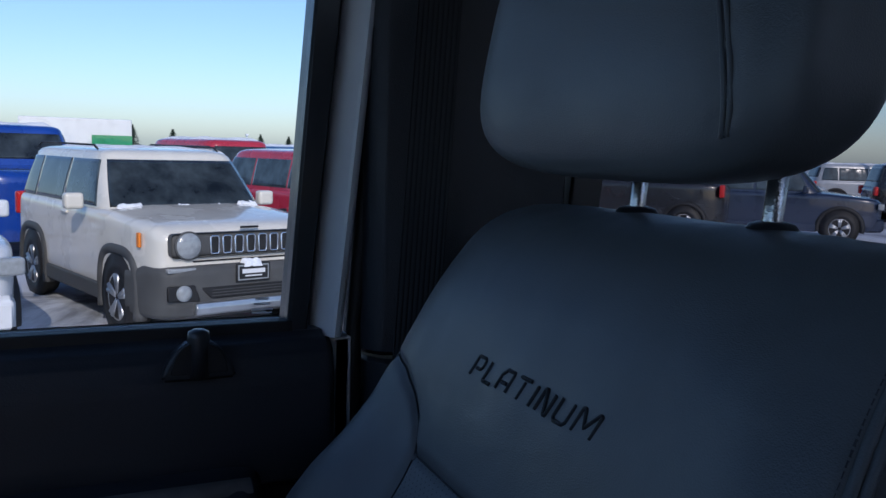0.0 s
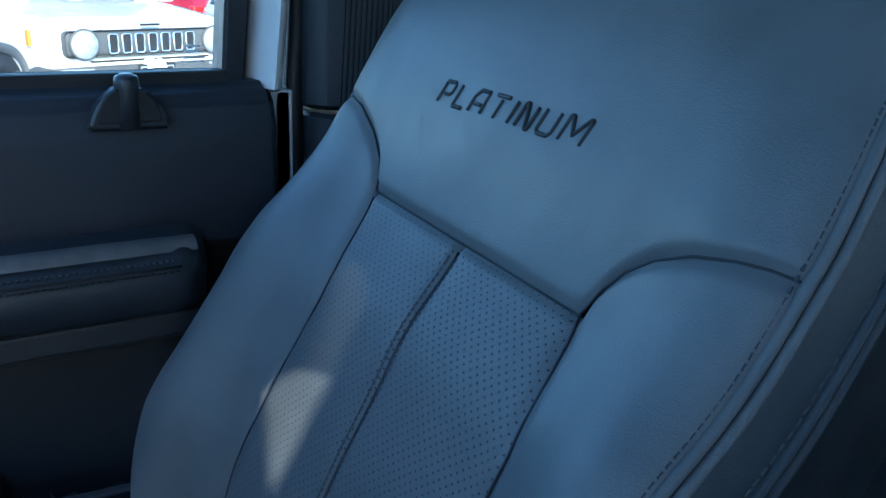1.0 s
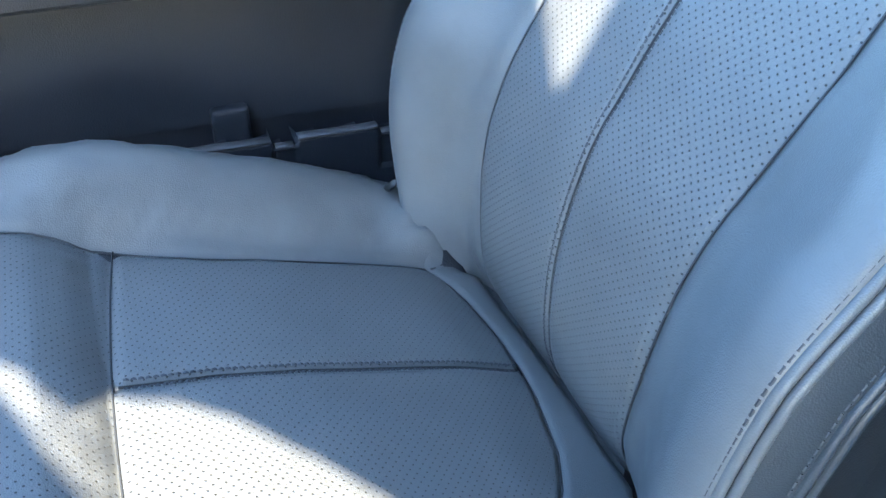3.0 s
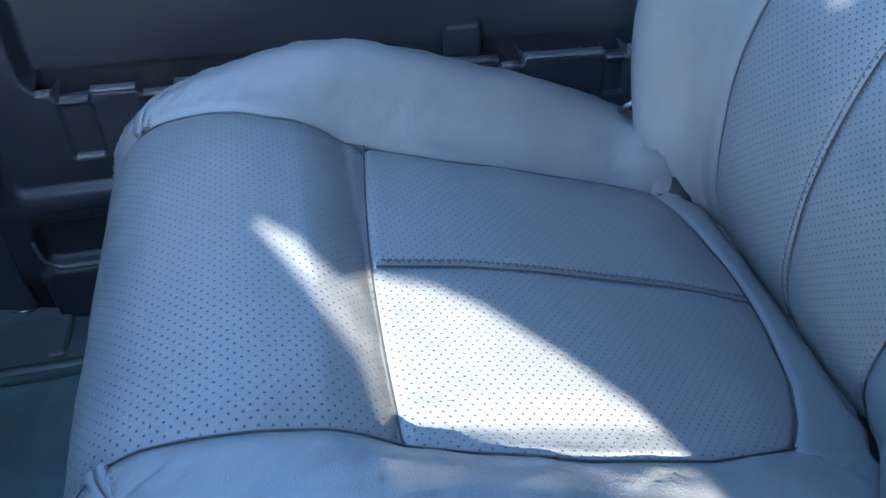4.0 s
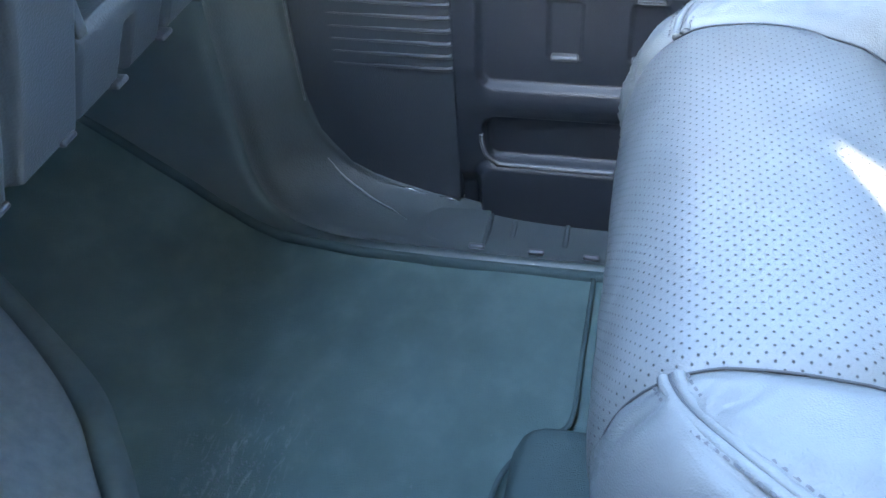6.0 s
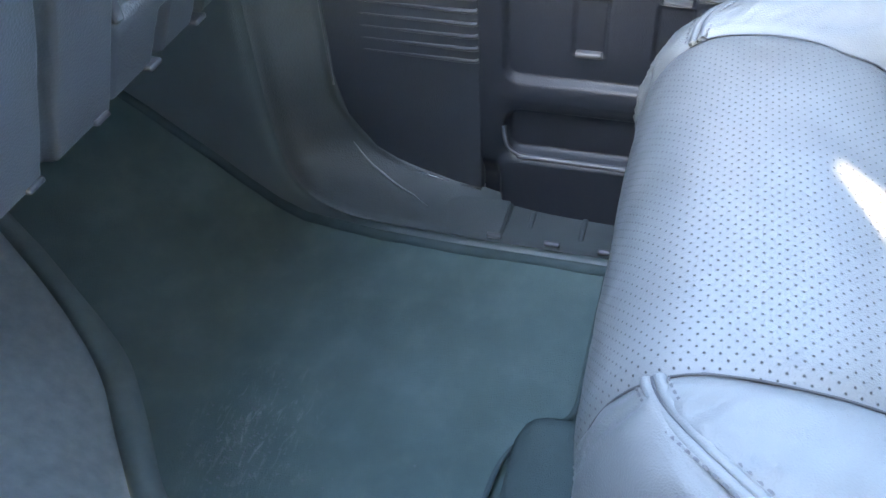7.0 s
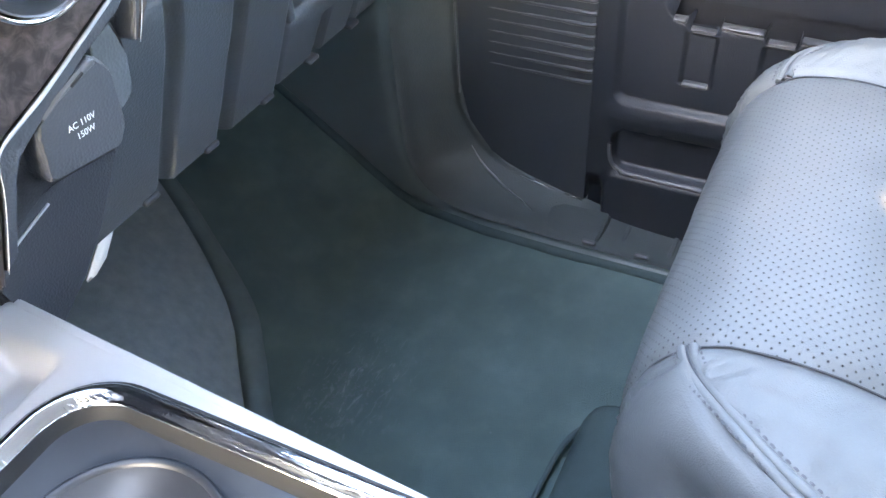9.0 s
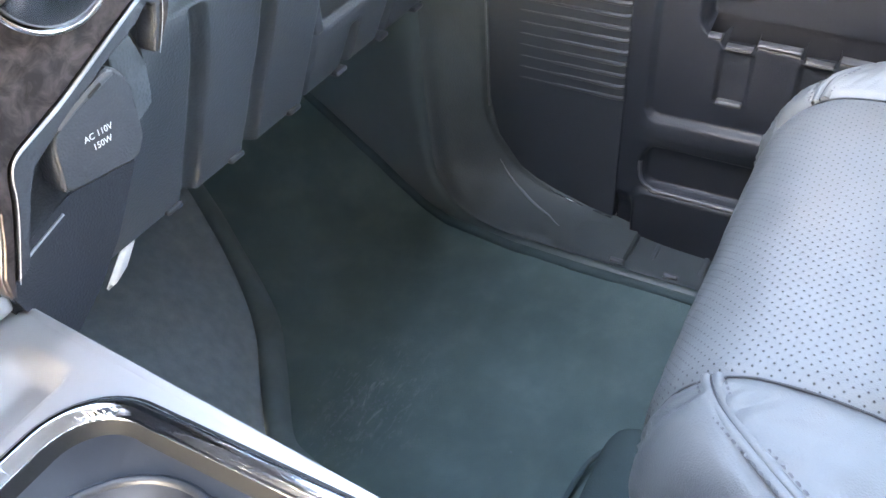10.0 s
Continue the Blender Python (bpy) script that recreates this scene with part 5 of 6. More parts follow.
def dashboard():
    dash = thing("dashboard", "dark grey moulded dashboard over the footwell", "dashboard", kind="structure", at=(MID, 0.9, 0.6))
    part("dash_top", prism([(0.66, 0.72), (0.70, 0.86), (0.80, 0.90), (1.16, 0.93), (1.20, 0.60), (0.80, 0.55), (0.70, 0.62)], "x", MID - 0.88, MID + 0.84, 0.02, 3), plastic_soft, dash)
    part("glovebox", prism([(0.735, 0.66), (0.81, 0.565), (0.86, 0.46), (0.90, 0.42), (0.90, 0.66)], "x", 0.36, 0.94, 0.012, 3), plastic_knee, dash)
    low = part("knee_panel", block((0.30, 0.845, 0.375), (0.90, 0.90, 0.53), 0.004), plastic, dash)
    steps = (("knee_fascia", 0.300, 0.6035, (0.438, 0.518), smooth_curve([(0, 0.803, 0.374), (0, 0.800, 0.379), (0, 0.776, 0.44), (0, 0.751, 0.505), (0, 0.742, 0.542), (0, 0.748, 0.553), (0, 0.765, 0.558), (0, 0.85, 0.56)], 12), 0.58),
             ("knee_step", 0.606, 0.88, (0.6755, 0.7455), smooth_curve([(0, 0.806, 0.374), (0, 0.803, 0.379), (0, 0.792, 0.405), (0, 0.781, 0.432), (0, 0.783, 0.443), (0, 0.795, 0.448), (0, 0.86, 0.45)], 12), 0.40))
    for name, x0, x1, grooves, line, reach in steps:
        def fn(p, q, x0=x0, x1=x1, grooves=grooves, line=line, reach=reach):
            x, k = x0 + (x1 - x0) * p, q * (len(line) - 1)
            i = min(int(k), len(line) - 2)
            v = line[i].lerp(line[i + 1], k - i)
            cut = sum(1 - ease(0.0035 + 0.003 * (1 - q), 0.0085 + 0.003 * (1 - q), abs(x - g - 0.012 * q)) for g in grooves) * (1 - ease(reach, reach + 0.05, q))
            end = math.exp(-((x - x0) / 0.003) ** 2) + math.exp(-((x1 - x) / 0.003) ** 2)
            return Vector((x, v.y + 0.012 * cut + 0.006 * end, v.z)), (x, q)

        part(name, sheet(fn, 150, 70), plastic_knee, low)
    part("knee_end", block((0.604, 0.772, 0.445), (0.615, 0.86, 0.555), 0.003), plastic_knee, low)
    for x in (0.42, 0.50, 0.585, 0.665, 0.745, 0.82):
        part("tab", block((x - 0.009, 0.798, 0.3715), (x + 0.009, 0.83, 0.3765), 0.002), plastic_grey, low)
    # pale paint stands in for the light on the metal
    part("blade", prism([(0.340, 0.345), (0.351, 0.345), (0.366, 0.352), (0.384, 0.371), (0.370, 0.372)], "y", 0.806, 0.812, 0.0025), paint_jamb, low, "bare metal bracket painted pale for its lit face")


dashboard()


def ring_path(x0, x1, y0, y1, r, z, n=10):
    out = []
    for cx, cy, a0 in ((x1 - r, y1 - r, 0), (x0 + r, y1 - r, 90), (x0 + r, y0 + r, 180), (x1 - r, y0 + r, 270)):
        out += [(cx + r * math.cos(radians(a0 + 90 * k / n)), cy + r * math.sin(radians(a0 + 90 * k / n)), z) for k in range(n + 1)]
    return out


def console():
    con = thing("center_console", "centre console with silver trim, chrome rim and cup holder", "console", kind="structure", at=(MID - 0.05, 0.4, 0.2))
    part("body", block((-0.02, 0.27, -0.05), (0.200, 0.74, 0.385), 0.012, 3), plastic_grey, con)
    part("side_wall", prism([(0.19, 0.27), (0.206, 0.27), (0.238, 0.74), (0.19, 0.74)], "z", -0.05, 0.43, 0.004), plastic_grey, con)
    part("rear_bin", block((-0.02, -0.30, -0.05), (0.215, 0.268, 0.33), 0.012, 3), plastic_grey, con)
    x0, x1, y0, y1 = 0.02, 0.192, 0.30, 0.612

    def ring(d, z):
        return ring_path(x0 - d, x1 + d, y0 - d, y1 + d, 0.022 + d, z)

    def loft(rings):
        """A closed band through rings of points."""
        n = len(rings[0])
        return mesh_of("band", [v for r in rings for v in r], [(j * n + i, j * n + (i + 1) % n, (j + 1) * n + (i + 1) % n, (j + 1) * n + i) for j in range(len(rings) - 1) for i in range(n)])

    def top_plate(p, q):
        """The plate round the tray and under the stack, with a soft shallow dish."""
        y = 0.28 + 0.48 * q
        x = -0.02 + (0.0255 + 0.2 + (y - 0.28) * 0.0688) * (1 - p)
        dip = ease(0.03, 0.06, x) * (1 - ease(0.198, 0.2125, x)) * ease(0.641, 0.650, y) * (1 - ease(0.664, 0.694, y))
        roll = math.exp(-((p * 0.24) / 0.004) ** 2)
        return Vector((x, y, 0.4715 - 0.014 * dip - 0.002 * roll)), (x, y)

    bm = bmesh.new()
    bm.from_mesh(sheet(top_plate, 120, 190))
    cut = []
    for f in bm.faces:
        x, y, _ = f.calc_center_median()
        dx, dy = abs(x - (x0 + x1) / 2) - ((x1 - x0) / 2 - 0.022), abs(y - (y0 + y1) / 2) - ((y1 - y0) / 2 - 0.022)
        if math.hypot(max(dx, 0), max(dy, 0)) + min(0, max(dx, dy)) < 0.022 + 0.0165:
            cut.append(f)
    bmesh.ops.delete(bm, geom=cut, context="FACES")
    plate = bpy.data.meshes.new("trim_plate")
    bm.to_mesh(plate)
    bm.free()
    plate = part("trim_plate", plate, aluminium, con, "satin silver trim plate with a shallow dish")
    part("plate_edge", prism([(0.1985, 0.282), (0.2050, 0.282), (0.2370, 0.742), (0.2305, 0.742)], "z", 0.4465, 0.4712, 0.001), aluminium, plate)
    part("rim_gap", tube(ring(0.0198, 0.4712), 0.0012, 6, True), rubber, con, "dark gap round the chrome rim")
    rim = part("chrome_rim", loft([ring(d, z) for d, z in ((0.0190, 0.468), (0.0188, 0.4726), (0.0178, 0.4743), (0.0162, 0.4749), (0.0145, 0.4744), (0.0125, 0.4728), (0.0108, 0.4710), (0.0098, 0.4700), (0.0092, 0.4698), (0.0088, 0.4686))]), chrome_worn, con, "scratched bright chrome rim")
    part("rim_slope", loft([ring(d, z) for d, z in ((0.0090, 0.4690), (0.0082, 0.4682), (0.0068, 0.4630), (0.0050, 0.4612))]), slope_matt, rim, "dark inner slope")
    cx, cy, cr = 0.140, 0.550, 0.050
    bm = bmesh.new()
    rings = [[bm.verts.new(p) for p in ring(0.0065, 0.4617)],
             [bm.verts.new((cx + cr * math.cos(t), cy + cr * math.sin(t), 0.458)) for t in (2 * math.pi * k / 40 for k in range(40))]]
    bmesh.ops.triangle_fill(bm, edges=[bm.edges.new((r[i], r[(i + 1) % len(r)])) for r in rings for i in range(len(r))], use_beauty=True)
    bmesh.ops.recalc_face_normals(bm, faces=bm.faces)
    tray = part("tray", bm, tray_plastic, con, "grey tray round the cup holder")
    tray.modifiers.new("thickness", "SOLIDIFY").thickness = 0.003
    part("cup_holder", lathe([(cr + 0.0005, 0.0), (cr + 0.001, 0.0022), (cr - 0.0008, 0.003), (cr - 0.003, 0.001), (cr - 0.004, -0.004), (cr - 0.006, -0.06), (0.002, -0.061)], 48, (cx, cy, 0.458)), tray_plastic, con, "round black cup holder")
    part("cup_seal", tube([(cx + 0.036 * math.cos(t), cy + 0.036 * math.sin(t), 0.440) for t in (2 * math.pi * k / 40 for k in range(40))], 0.004, 8, True), rubber, con, "rubber ring in the cup holder")
    part("side_lip", prism([(0.196, 0.27), (0.212, 0.27), (0.2425, 0.736), (0.196, 0.736)], "z", 0.420, 0.4445, 0.006, 3), plastic, con)

    stack = thing("center_stack", "burl wood centre stack with an outlet and round vent", "dashboard", kind="structure", at=(0.15, 0.7, 0.5))
    part("stack_body", prism([(0.69, 0.62), (0.676, 0.80), (0.80, 0.85), (1.15, 0.85), (1.15, 0.02), (0.92, 0.02), (0.82, 0.30), (0.772, 0.44), (0.765, 0.485), (0.72, 0.56)], "x", -0.05, 0.296, 0.006, 3), plastic, stack)
    part("stack_side", prism([(0.216, 0.560), (0.333, 0.560), (0.331, 0.507), (0.318, 0.490), (0.302, 0.470), (0.278, 0.448), (0.253, 0.432), (0.228, 0.425), (0.226, 0.470), (0.214, 0.520)], "y", 0.699, 0.80, 0.004, 3), plastic, stack, "dark lower side of the stack")
    bezel = [(0.2110, 0.5270), (0.2160, 0.5380), (0.2235, 0.5550), (0.2275, 0.5660), (0.2295, 0.5745), (0.2325, 0.5805), (0.2385, 0.5845), (0.2530, 0.5895), (0.2700, 0.5955), (0.3330, 0.6220), (0.3380, 0.6222), (0.3405, 0.6180), (0.3395, 0.6110), (0.3355, 0.6010), (0.3290, 0.5885)]
    part("wood_panel", prism([(-0.05, 0.655), (0.150, 0.640), (0.205, 0.622), (0.2160, 0.601), (0.2165, 0.580), (0.2172, 0.563), (0.2120, 0.548), (0.2050, 0.533), (0.2040, 0.522), (0.2075, 0.5175), *bezel[:10], (0.340, 0.627), (0.346, 0.632), (0.356, 0.66), (0.356, 0.80), (-0.05, 0.80)], "y", 0.652, 0.664, 0.0022, 3), wood, stack, "dark glossy burl wood panel")
    part("panel_edge", tube(smooth_curve([(0.2155, 0.6525, 0.601), (0.2160, 0.6525, 0.580), (0.2167, 0.6525, 0.563), (0.2115, 0.6525, 0.548), (0.2047, 0.6525, 0.533)], 6), 0.0002, 6), plastic_lit, stack, "pale edge line of the wood")
    part("wood_strip", prism([(0.3405, 0.6265), *bezel[10:], (0.3315, 0.5880), (0.3430, 0.6020), (0.3520, 0.6200), (0.3550, 0.6320)], "y", 0.653, 0.662, 0.001), wood, stack, "narrow strip of burl wood")
    part("silver_edge", tube(smooth_curve([(x, 0.6508, z) for x, z in bezel], 4), lambda i: 0.0002 + 0.0009 * ease(14, 28, i) * (1 - ease(38, 46, i)), 8), silver_line, stack, "thin silver edge")
    # unseen mirrored leg, added to block light from the driver's side
    part("stack_shade_leg", prism([(2 * MID - 0.208, 0.4725), (2 * MID - 0.212, 0.53), (2 * MID - 0.218, 0.57), (2 * MID - 0.216, 0.60), (2 * MID - 0.205, 0.66), (2 * MID - 0.36, 0.66), (2 * MID - 0.34, 0.60), (2 * MID - 0.32, 0.45), (2 * MID - 0.22, 0.45)], "y", 0.652, 0.82, 0.003), wood, stack, "unseen wood clad leg added to shade the stack")
    part("latch", block((0.196, 0.701, 0.4745), (0.2265, 0.735, 0.488), 0.005, 3), aluminium, stack, "small silver latch on the console")
    part("outlet_recess", prism([(0.212, 0.523), (0.239, 0.534), (0.256, 0.5395), (0.289, 0.5415), (0.309, 0.552), (0.336, 0.60), (0.336, 0.62), (0.236, 0.578), (0.222, 0.556)], "y", 0.664, 0.70, 0.003), plastic, stack)
    part("recess_edge", tube(smooth_curve([(0.213, 0.660, 0.5245), (0.225, 0.660, 0.530), (0.239, 0.660, 0.5345), (0.250, 0.660, 0.5378)], 6), 0.0008, 8), silver_line, stack, "thin pale lower edge of the recess")
    part("outlet_fascia", prism([*bezel, (0.3262, 0.5900), (0.3315, 0.6020), (0.3345, 0.6120), (0.3300, 0.6140), (0.3220, 0.6080), (0.2960, 0.5985), (0.2560, 0.5800), (0.2425, 0.5730), (0.2365, 0.5650), (0.2290, 0.5500), (0.2200, 0.5310)], "y", 0.6515, 0.6715, 0.0012, 3), plastic_grey, stack)
    lid = part("outlet_lid", prism([(0.250, 0.5535), (0.254, 0.550), (0.294, 0.544), (0.299, 0.546), (0.305, 0.554), (0.307, 0.583), (0.305, 0.588), (0.299, 0.596), (0.294, 0.597), (0.271, 0.590), (0.256, 0.582), (0.253, 0.576)], "y", 0.6510, 0.680, 0.0022, 3), plastic_grey, stack, "black outlet cover with white lettering")
    part("lid_slot", prism([(0.2800, 0.5885), (0.2890, 0.5915), (0.2884, 0.5933), (0.2794, 0.5903)], "y", 0.6495, 0.652, 0.0004), rubber, lid)
    # paler strip paints the highlight along the top of the lid
    part("lid_brow", prism([(0.2600, 0.5815), (0.2720, 0.5860), (0.2990, 0.5920), (0.2975, 0.5955), (0.2940, 0.5962), (0.2715, 0.5892), (0.2585, 0.5830)], "y", 0.6502, 0.653, 0.001), plastic_lit, lid)
    for text, dx, dz in (("AC 110V", 0.0, 0.0), ("150W", 0.0005, -0.0058)):
        curve = bpy.data.curves.new("lettering", "FONT")
        curve.body, curve.size, curve.align_x, curve.extrude = text, 0.0047, "CENTER", 0.0001
        holder = new("lettering", curve)
        flat = bpy.data.meshes.new_from_object(holder.evaluated_get(bpy.context.evaluated_depsgraph_get()))
        bpy.data.objects.remove(holder)
        flat.transform(Matrix.Translation((0.2782 + dx, 0.6504, 0.5692 + dz)) @ Matrix.Rotation(radians(90), 4, "X") @ Matrix.Rotation(radians(-3), 4, "Z"))
        part("lettering", flat, print_white, lid, "white printed words " + text)
    part("outlet_cheek", prism([(0.296, 0.552), (0.307, 0.5535), (0.323, 0.561), (0.327, 0.585), (0.3215, 0.606), (0.300, 0.601)], "y", 0.657, 0.70, 0.004, 3), plastic_knee, stack)
    flip = Matrix.Rotation(radians(90), 4, "X")
    hub_at = (0.2845, 0.652, 0.6625)
    vent = part("round_vent", lathe([(0.0350, 0.0060), (0.0340, 0.0050), (0.0325, 0.0020), (0.0300, 0.0005), (0.0240, 0.0), (0.010, 0.0)], 48, hub_at, flip), bare_silver, stack, "round silver knob surround")
    part("bright_ring", lathe([(0.0392, 0), (0.0396, 0.0035), (0.0390, 0.0058), (0.0378, 0.0062), (0.0368, 0.0052), (0.0364, 0.001)], 56, hub_at, flip), chrome, vent)
    part("ring_gap", lathe([(0.0366, 0.0015), (0.0348, 0.0015)], 56, hub_at, flip), rubber, vent)
    part("inner_ring", lathe([(0.0356, 0.0), (0.0356, 0.0058), (0.0350, 0.0064), (0.0344, 0.0058)], 56, hub_at, flip), hub_metal, vent)
    hub = part("knob", lathe([(0.0235, 0.0), (0.0235, 0.0050), (0.0228, 0.0070), (0.0170, 0.0165), (0.0158, 0.0180), (0.0125, 0.0185), (0.0118, 0.0172), (0.0112, 0.0172), (0.0108, 0.0188), (0.0090, 0.0196), (0.001, 0.0198)], 40, hub_at, flip), hub_metal, vent, "dull metal turning knob")
    at = Vector(hub_at)
    part("pointer", prism([(at.x + x, at.z + z) for x, z in ((0.004, -0.0150), (0.011, -0.0110), (0.0185, -0.0135), (0.0175, -0.0165), (0.009, -0.0205))], "y", at.y - 0.0150, at.y - 0.002, 0.0012), hub_metal, hub, "pointed grip of the knob")
    part("groove", tube([at + Vector((-0.0155, -0.0140, -0.0035)), at + Vector((-0.0205, -0.0085, -0.0055))], 0.0005, 6), rubber, hub)


console()


# ---- the car park ----
GROUND = -0.80

land = part("ground", mesh_of("ground", [(-400, -400, GROUND), (400, -400, GROUND), (400, 400, GROUND), (-400, 400, GROUND)], [(0, 1, 2, 3)], smooth=False), snow_ground)
tagged(land, "car park of trodden snow over asphalt", "ground", kind="structure")


def wheel(parent, x, y, r, wide, side):
    turn = Matrix.Rotation(radians(-90 * side), 4, "X")
    tyre = part("wheel", lathe([(r * 0.62, -wide / 2), (r * 0.93, -wide / 2), (r, -wide * 0.36), (r, wide * 0.36), (r * 0.93, wide / 2), (r * 0.66, wide / 2), (r * 0.62, wide * 0.40)], 40, (x, y, r), turn), rubber, parent, "black tyre")
    rim = part("rim", lathe([(r * 0.66, wide * 0.30), (r * 0.64, wide * 0.47), (r * 0.58, wide * 0.44), (r * 0.55, wide * 0.25), (r * 0.2, wide * 0.22), (r * 0.1, wide * 0.30)], 36, (x, y, r), turn), rim_dust, tyre, "snow-dusted wheel rim")
    for k in range(5):
        for off in (-7, 7):
            a = radians(72 * k + 90 + off)
            p0, p1 = Vector((0.10 * r * math.cos(a), 0.10 * r * math.sin(a), wide * 0.36)), Vector((0.63 * r * math.cos(a), 0.63 * r * math.sin(a), wide * 0.44))
            m = Matrix.Translation((x, y, r)) @ turn
            part("spoke", tube([m @ p0, m @ p1], 0.085 * r, 6), alloy, tyre, "silver alloy spoke")


rim_dust = grained(material("snow-dusted rim", (0.42, 0.43, 0.44), 0.6), 30, 0.002, 0.4, 9)
alloy = grained(material("dusty alloy", (0.55, 0.56, 0.57), 0.35, 0.9), 60, 0.0005, 0.15, 6)
grey_clad = grained(material("grey bumper plastic", (0.072, 0.073, 0.072), 0.6), 200, 0.0008, 0.2, 4)


def parked_car(label, paint, at, turn, long=4.25, wide=1.80, high=1.69, hood=1.04, belt=1.02, nose=1.18, rake=0.55, tail=0.12, clad=False, truck=False, cap=True, category="car", lower=0.30, square=7.0):
    """A parked car, its nose along +x from its middle; things on it are parts."""
    ob = thing("parked_car", label, category, "cars in the car park", at=(0, 0, 0))
    h, w = long / 2, wide / 2
    c0, c1 = h - nose + 0.02, (-h + 0.06 if not truck else -h + 1.9)
    t0, t1 = c0 - rake, c1 + 0.22
    deck = lambda x: float(np.interp(x, (-h, -h + 0.12, c1, c0, h - 0.16, h - 0.05, h), (belt - 0.05, belt + 0.03, belt + 0.03, hood + 0.03, hood - 0.05, hood - 0.09, hood - 0.16)))

    def plan(a, half, across, n):
        c, d = math.cos(a), math.sin(a)
        return half * math.copysign(abs(c) ** (2 / n), c), across * math.copysign(abs(d) ** (2 / n), d)

    def skin(p, q):
        x, y = plan(2 * math.pi * p + math.pi, h, w, square)
        if q < 0.7:
            k = q / 0.7
            inset = 0.06 * (1 - min(1, k / 0.22)) ** 2 + 0.018 * abs(k - 0.6) + 0.055 * (1 - math.sqrt(1 - max(0.0, (k - 0.87) / 0.13) ** 2 * 0.999))
            x, y = x * (h - inset) / h, y * (w - inset) / w
            return Vector((x, y, lower + (deck(x) - lower) * k)), (p, q)
        k = 1 - (q - 0.7) / 0.3
        x, y = x * (h - 0.063) / h * k, y * (w - 0.063) / w * k
        return Vector((x, y, deck(x) + 0.035 * (1 - k ** 3))), (p, q)

    part("body", sheet(skin, 160, 40), paint, ob)

    def house(k):
        fore, aft = c0 - rake * k, c1 + 0.22 * k
        return (fore + aft) / 2, (fore - aft) / 2, w * (0.95 - 0.13 * k - 0.05 * k * k)

    def cabin(p, q):
        k = min(1.0, q / 0.75)
        mid, half, across = house(k)
        inset = 0.08 * (1 - math.sqrt(1 - max(0.0, (k - 0.88) / 0.12) ** 2 * 0.999))
        x, y = plan(2 * math.pi * p + math.pi, half - inset, across - inset, square)
        z = belt + (high - belt) * k
        if q > 0.75:
            m = 1 - (q - 0.75) / 0.25
            x, y, z = x * m, y * m, high + 0.03 * (1 - m ** 3)
        return Vector((mid + x, y, z)), (p, q)

    part("cabin", sheet(cabin, 120, 36), paint, ob)
    level = lambda z: (z - belt) / (high - belt)

    def pane(name, fn):
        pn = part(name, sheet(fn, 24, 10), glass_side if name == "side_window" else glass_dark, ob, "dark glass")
        pn.modifiers.new("thickness", "SOLIDIFY").thickness = 0.02
        return pn

    def end_pane(sign, z0, z1, share):
        def fn(p, q):
            z = z0 + (z1 - z0) * q
            mid, half, across = house(level(z))
            y = (2 * p - 1) * share * across * sign
            x = half * (1 - (abs(y) / across) ** square) ** (1 / square)
            return Vector((mid + sign * (x + 0.008), y, z + 0.004)), (p, q)
        return fn

    def side_pane(side, xa, xb, xat, xbt, z0, z1):
        def fn(p, q):
            p = p if side < 0 else 1 - p
            z = z0 + (z1 - z0) * q
            mid, half, across = house(level(z))
            x = (xb + (xbt - xb) * q) * (1 - p) + (xa + (xat - xa) * q) * p
            y = across * (1 - min(0.97, abs(x - mid) / half) ** square) ** (1 / square) + 0.008
            return Vector((x, side * y, z)), (p, q)
        return fn

    zb, zt = belt + (0.02 if clad else 0.06), high - (0.10 if clad else 0.13)
    f = lambda z: c0 - rake * (z - belt) / (high - belt)
    g = lambda z: c1 + 0.22 * (z - belt) / (high - belt)
    pane("windscreen", end_pane(1, zb, zt, 0.93 if clad else 0.88))
    pane("rear_window", end_pane(-1, zb + 0.1, zt, 0.84))
    span = (f(zb) - 0.26) - (g(zb) + 0.18)
    cuts = [0, 0.40, 0.78, 1.0] if not truck else [0, 0.5, 1.0]
    for side in (-1, 1):
        for a, b in zip(cuts, cuts[1:]):
            xa, xb = f(zb) - 0.26 - span * a - 0.022, f(zb) - 0.26 - span * b + 0.022
            pane("side_window", side_pane(side, xa, xb, f(zt) - 0.12 if a == 0 else xa, xb + (0.10 if b == 1 else 0), zb, zt))
        part("mirror", block((f(zb) - 0.42, side * (w + 0.14) - 0.09, zb - 0.03), (f(zb) - 0.30, side * (w + 0.14) + 0.09, zb + 0.13), 0.04, 3), paint, ob)
        for xw in (h - 0.84, -h + 0.80):
            wheel(ob, xw, side * (w - 0.10), 0.345, 0.225, side)
            blunt = lambda v: math.copysign(abs(v) ** (0.62 if clad else 1.0), v)
            arch = [(xw + 0.45 * blunt(math.cos(radians(a))), side * (w - 0.035), 0.36 + 0.43 * blunt(math.sin(radians(a)))) for a in range(-12, 193, 6)]
            part("wheel_arch", tube(arch, 0.062 if clad else 0.055, 8), grey_clad if clad else rubber, ob, "dark wheel arch")
            # black disc on the body stands in for the shaded wheel opening
            part("wheel_well", lathe([(0.40, 0), (0.40, 0.06), (0.2, 0.062)], 28, (xw, side * (w - 0.06), 0.36), Matrix.Rotation(radians(-90 * side), 4, "X")), rubber, ob)
        part("door_handle", block((-0.25, side * (w + 0.005) - 0.015, belt - 0.10), (-0.07, side * (w + 0.005) + 0.015, belt - 0.07), 0.01), paint, ob)
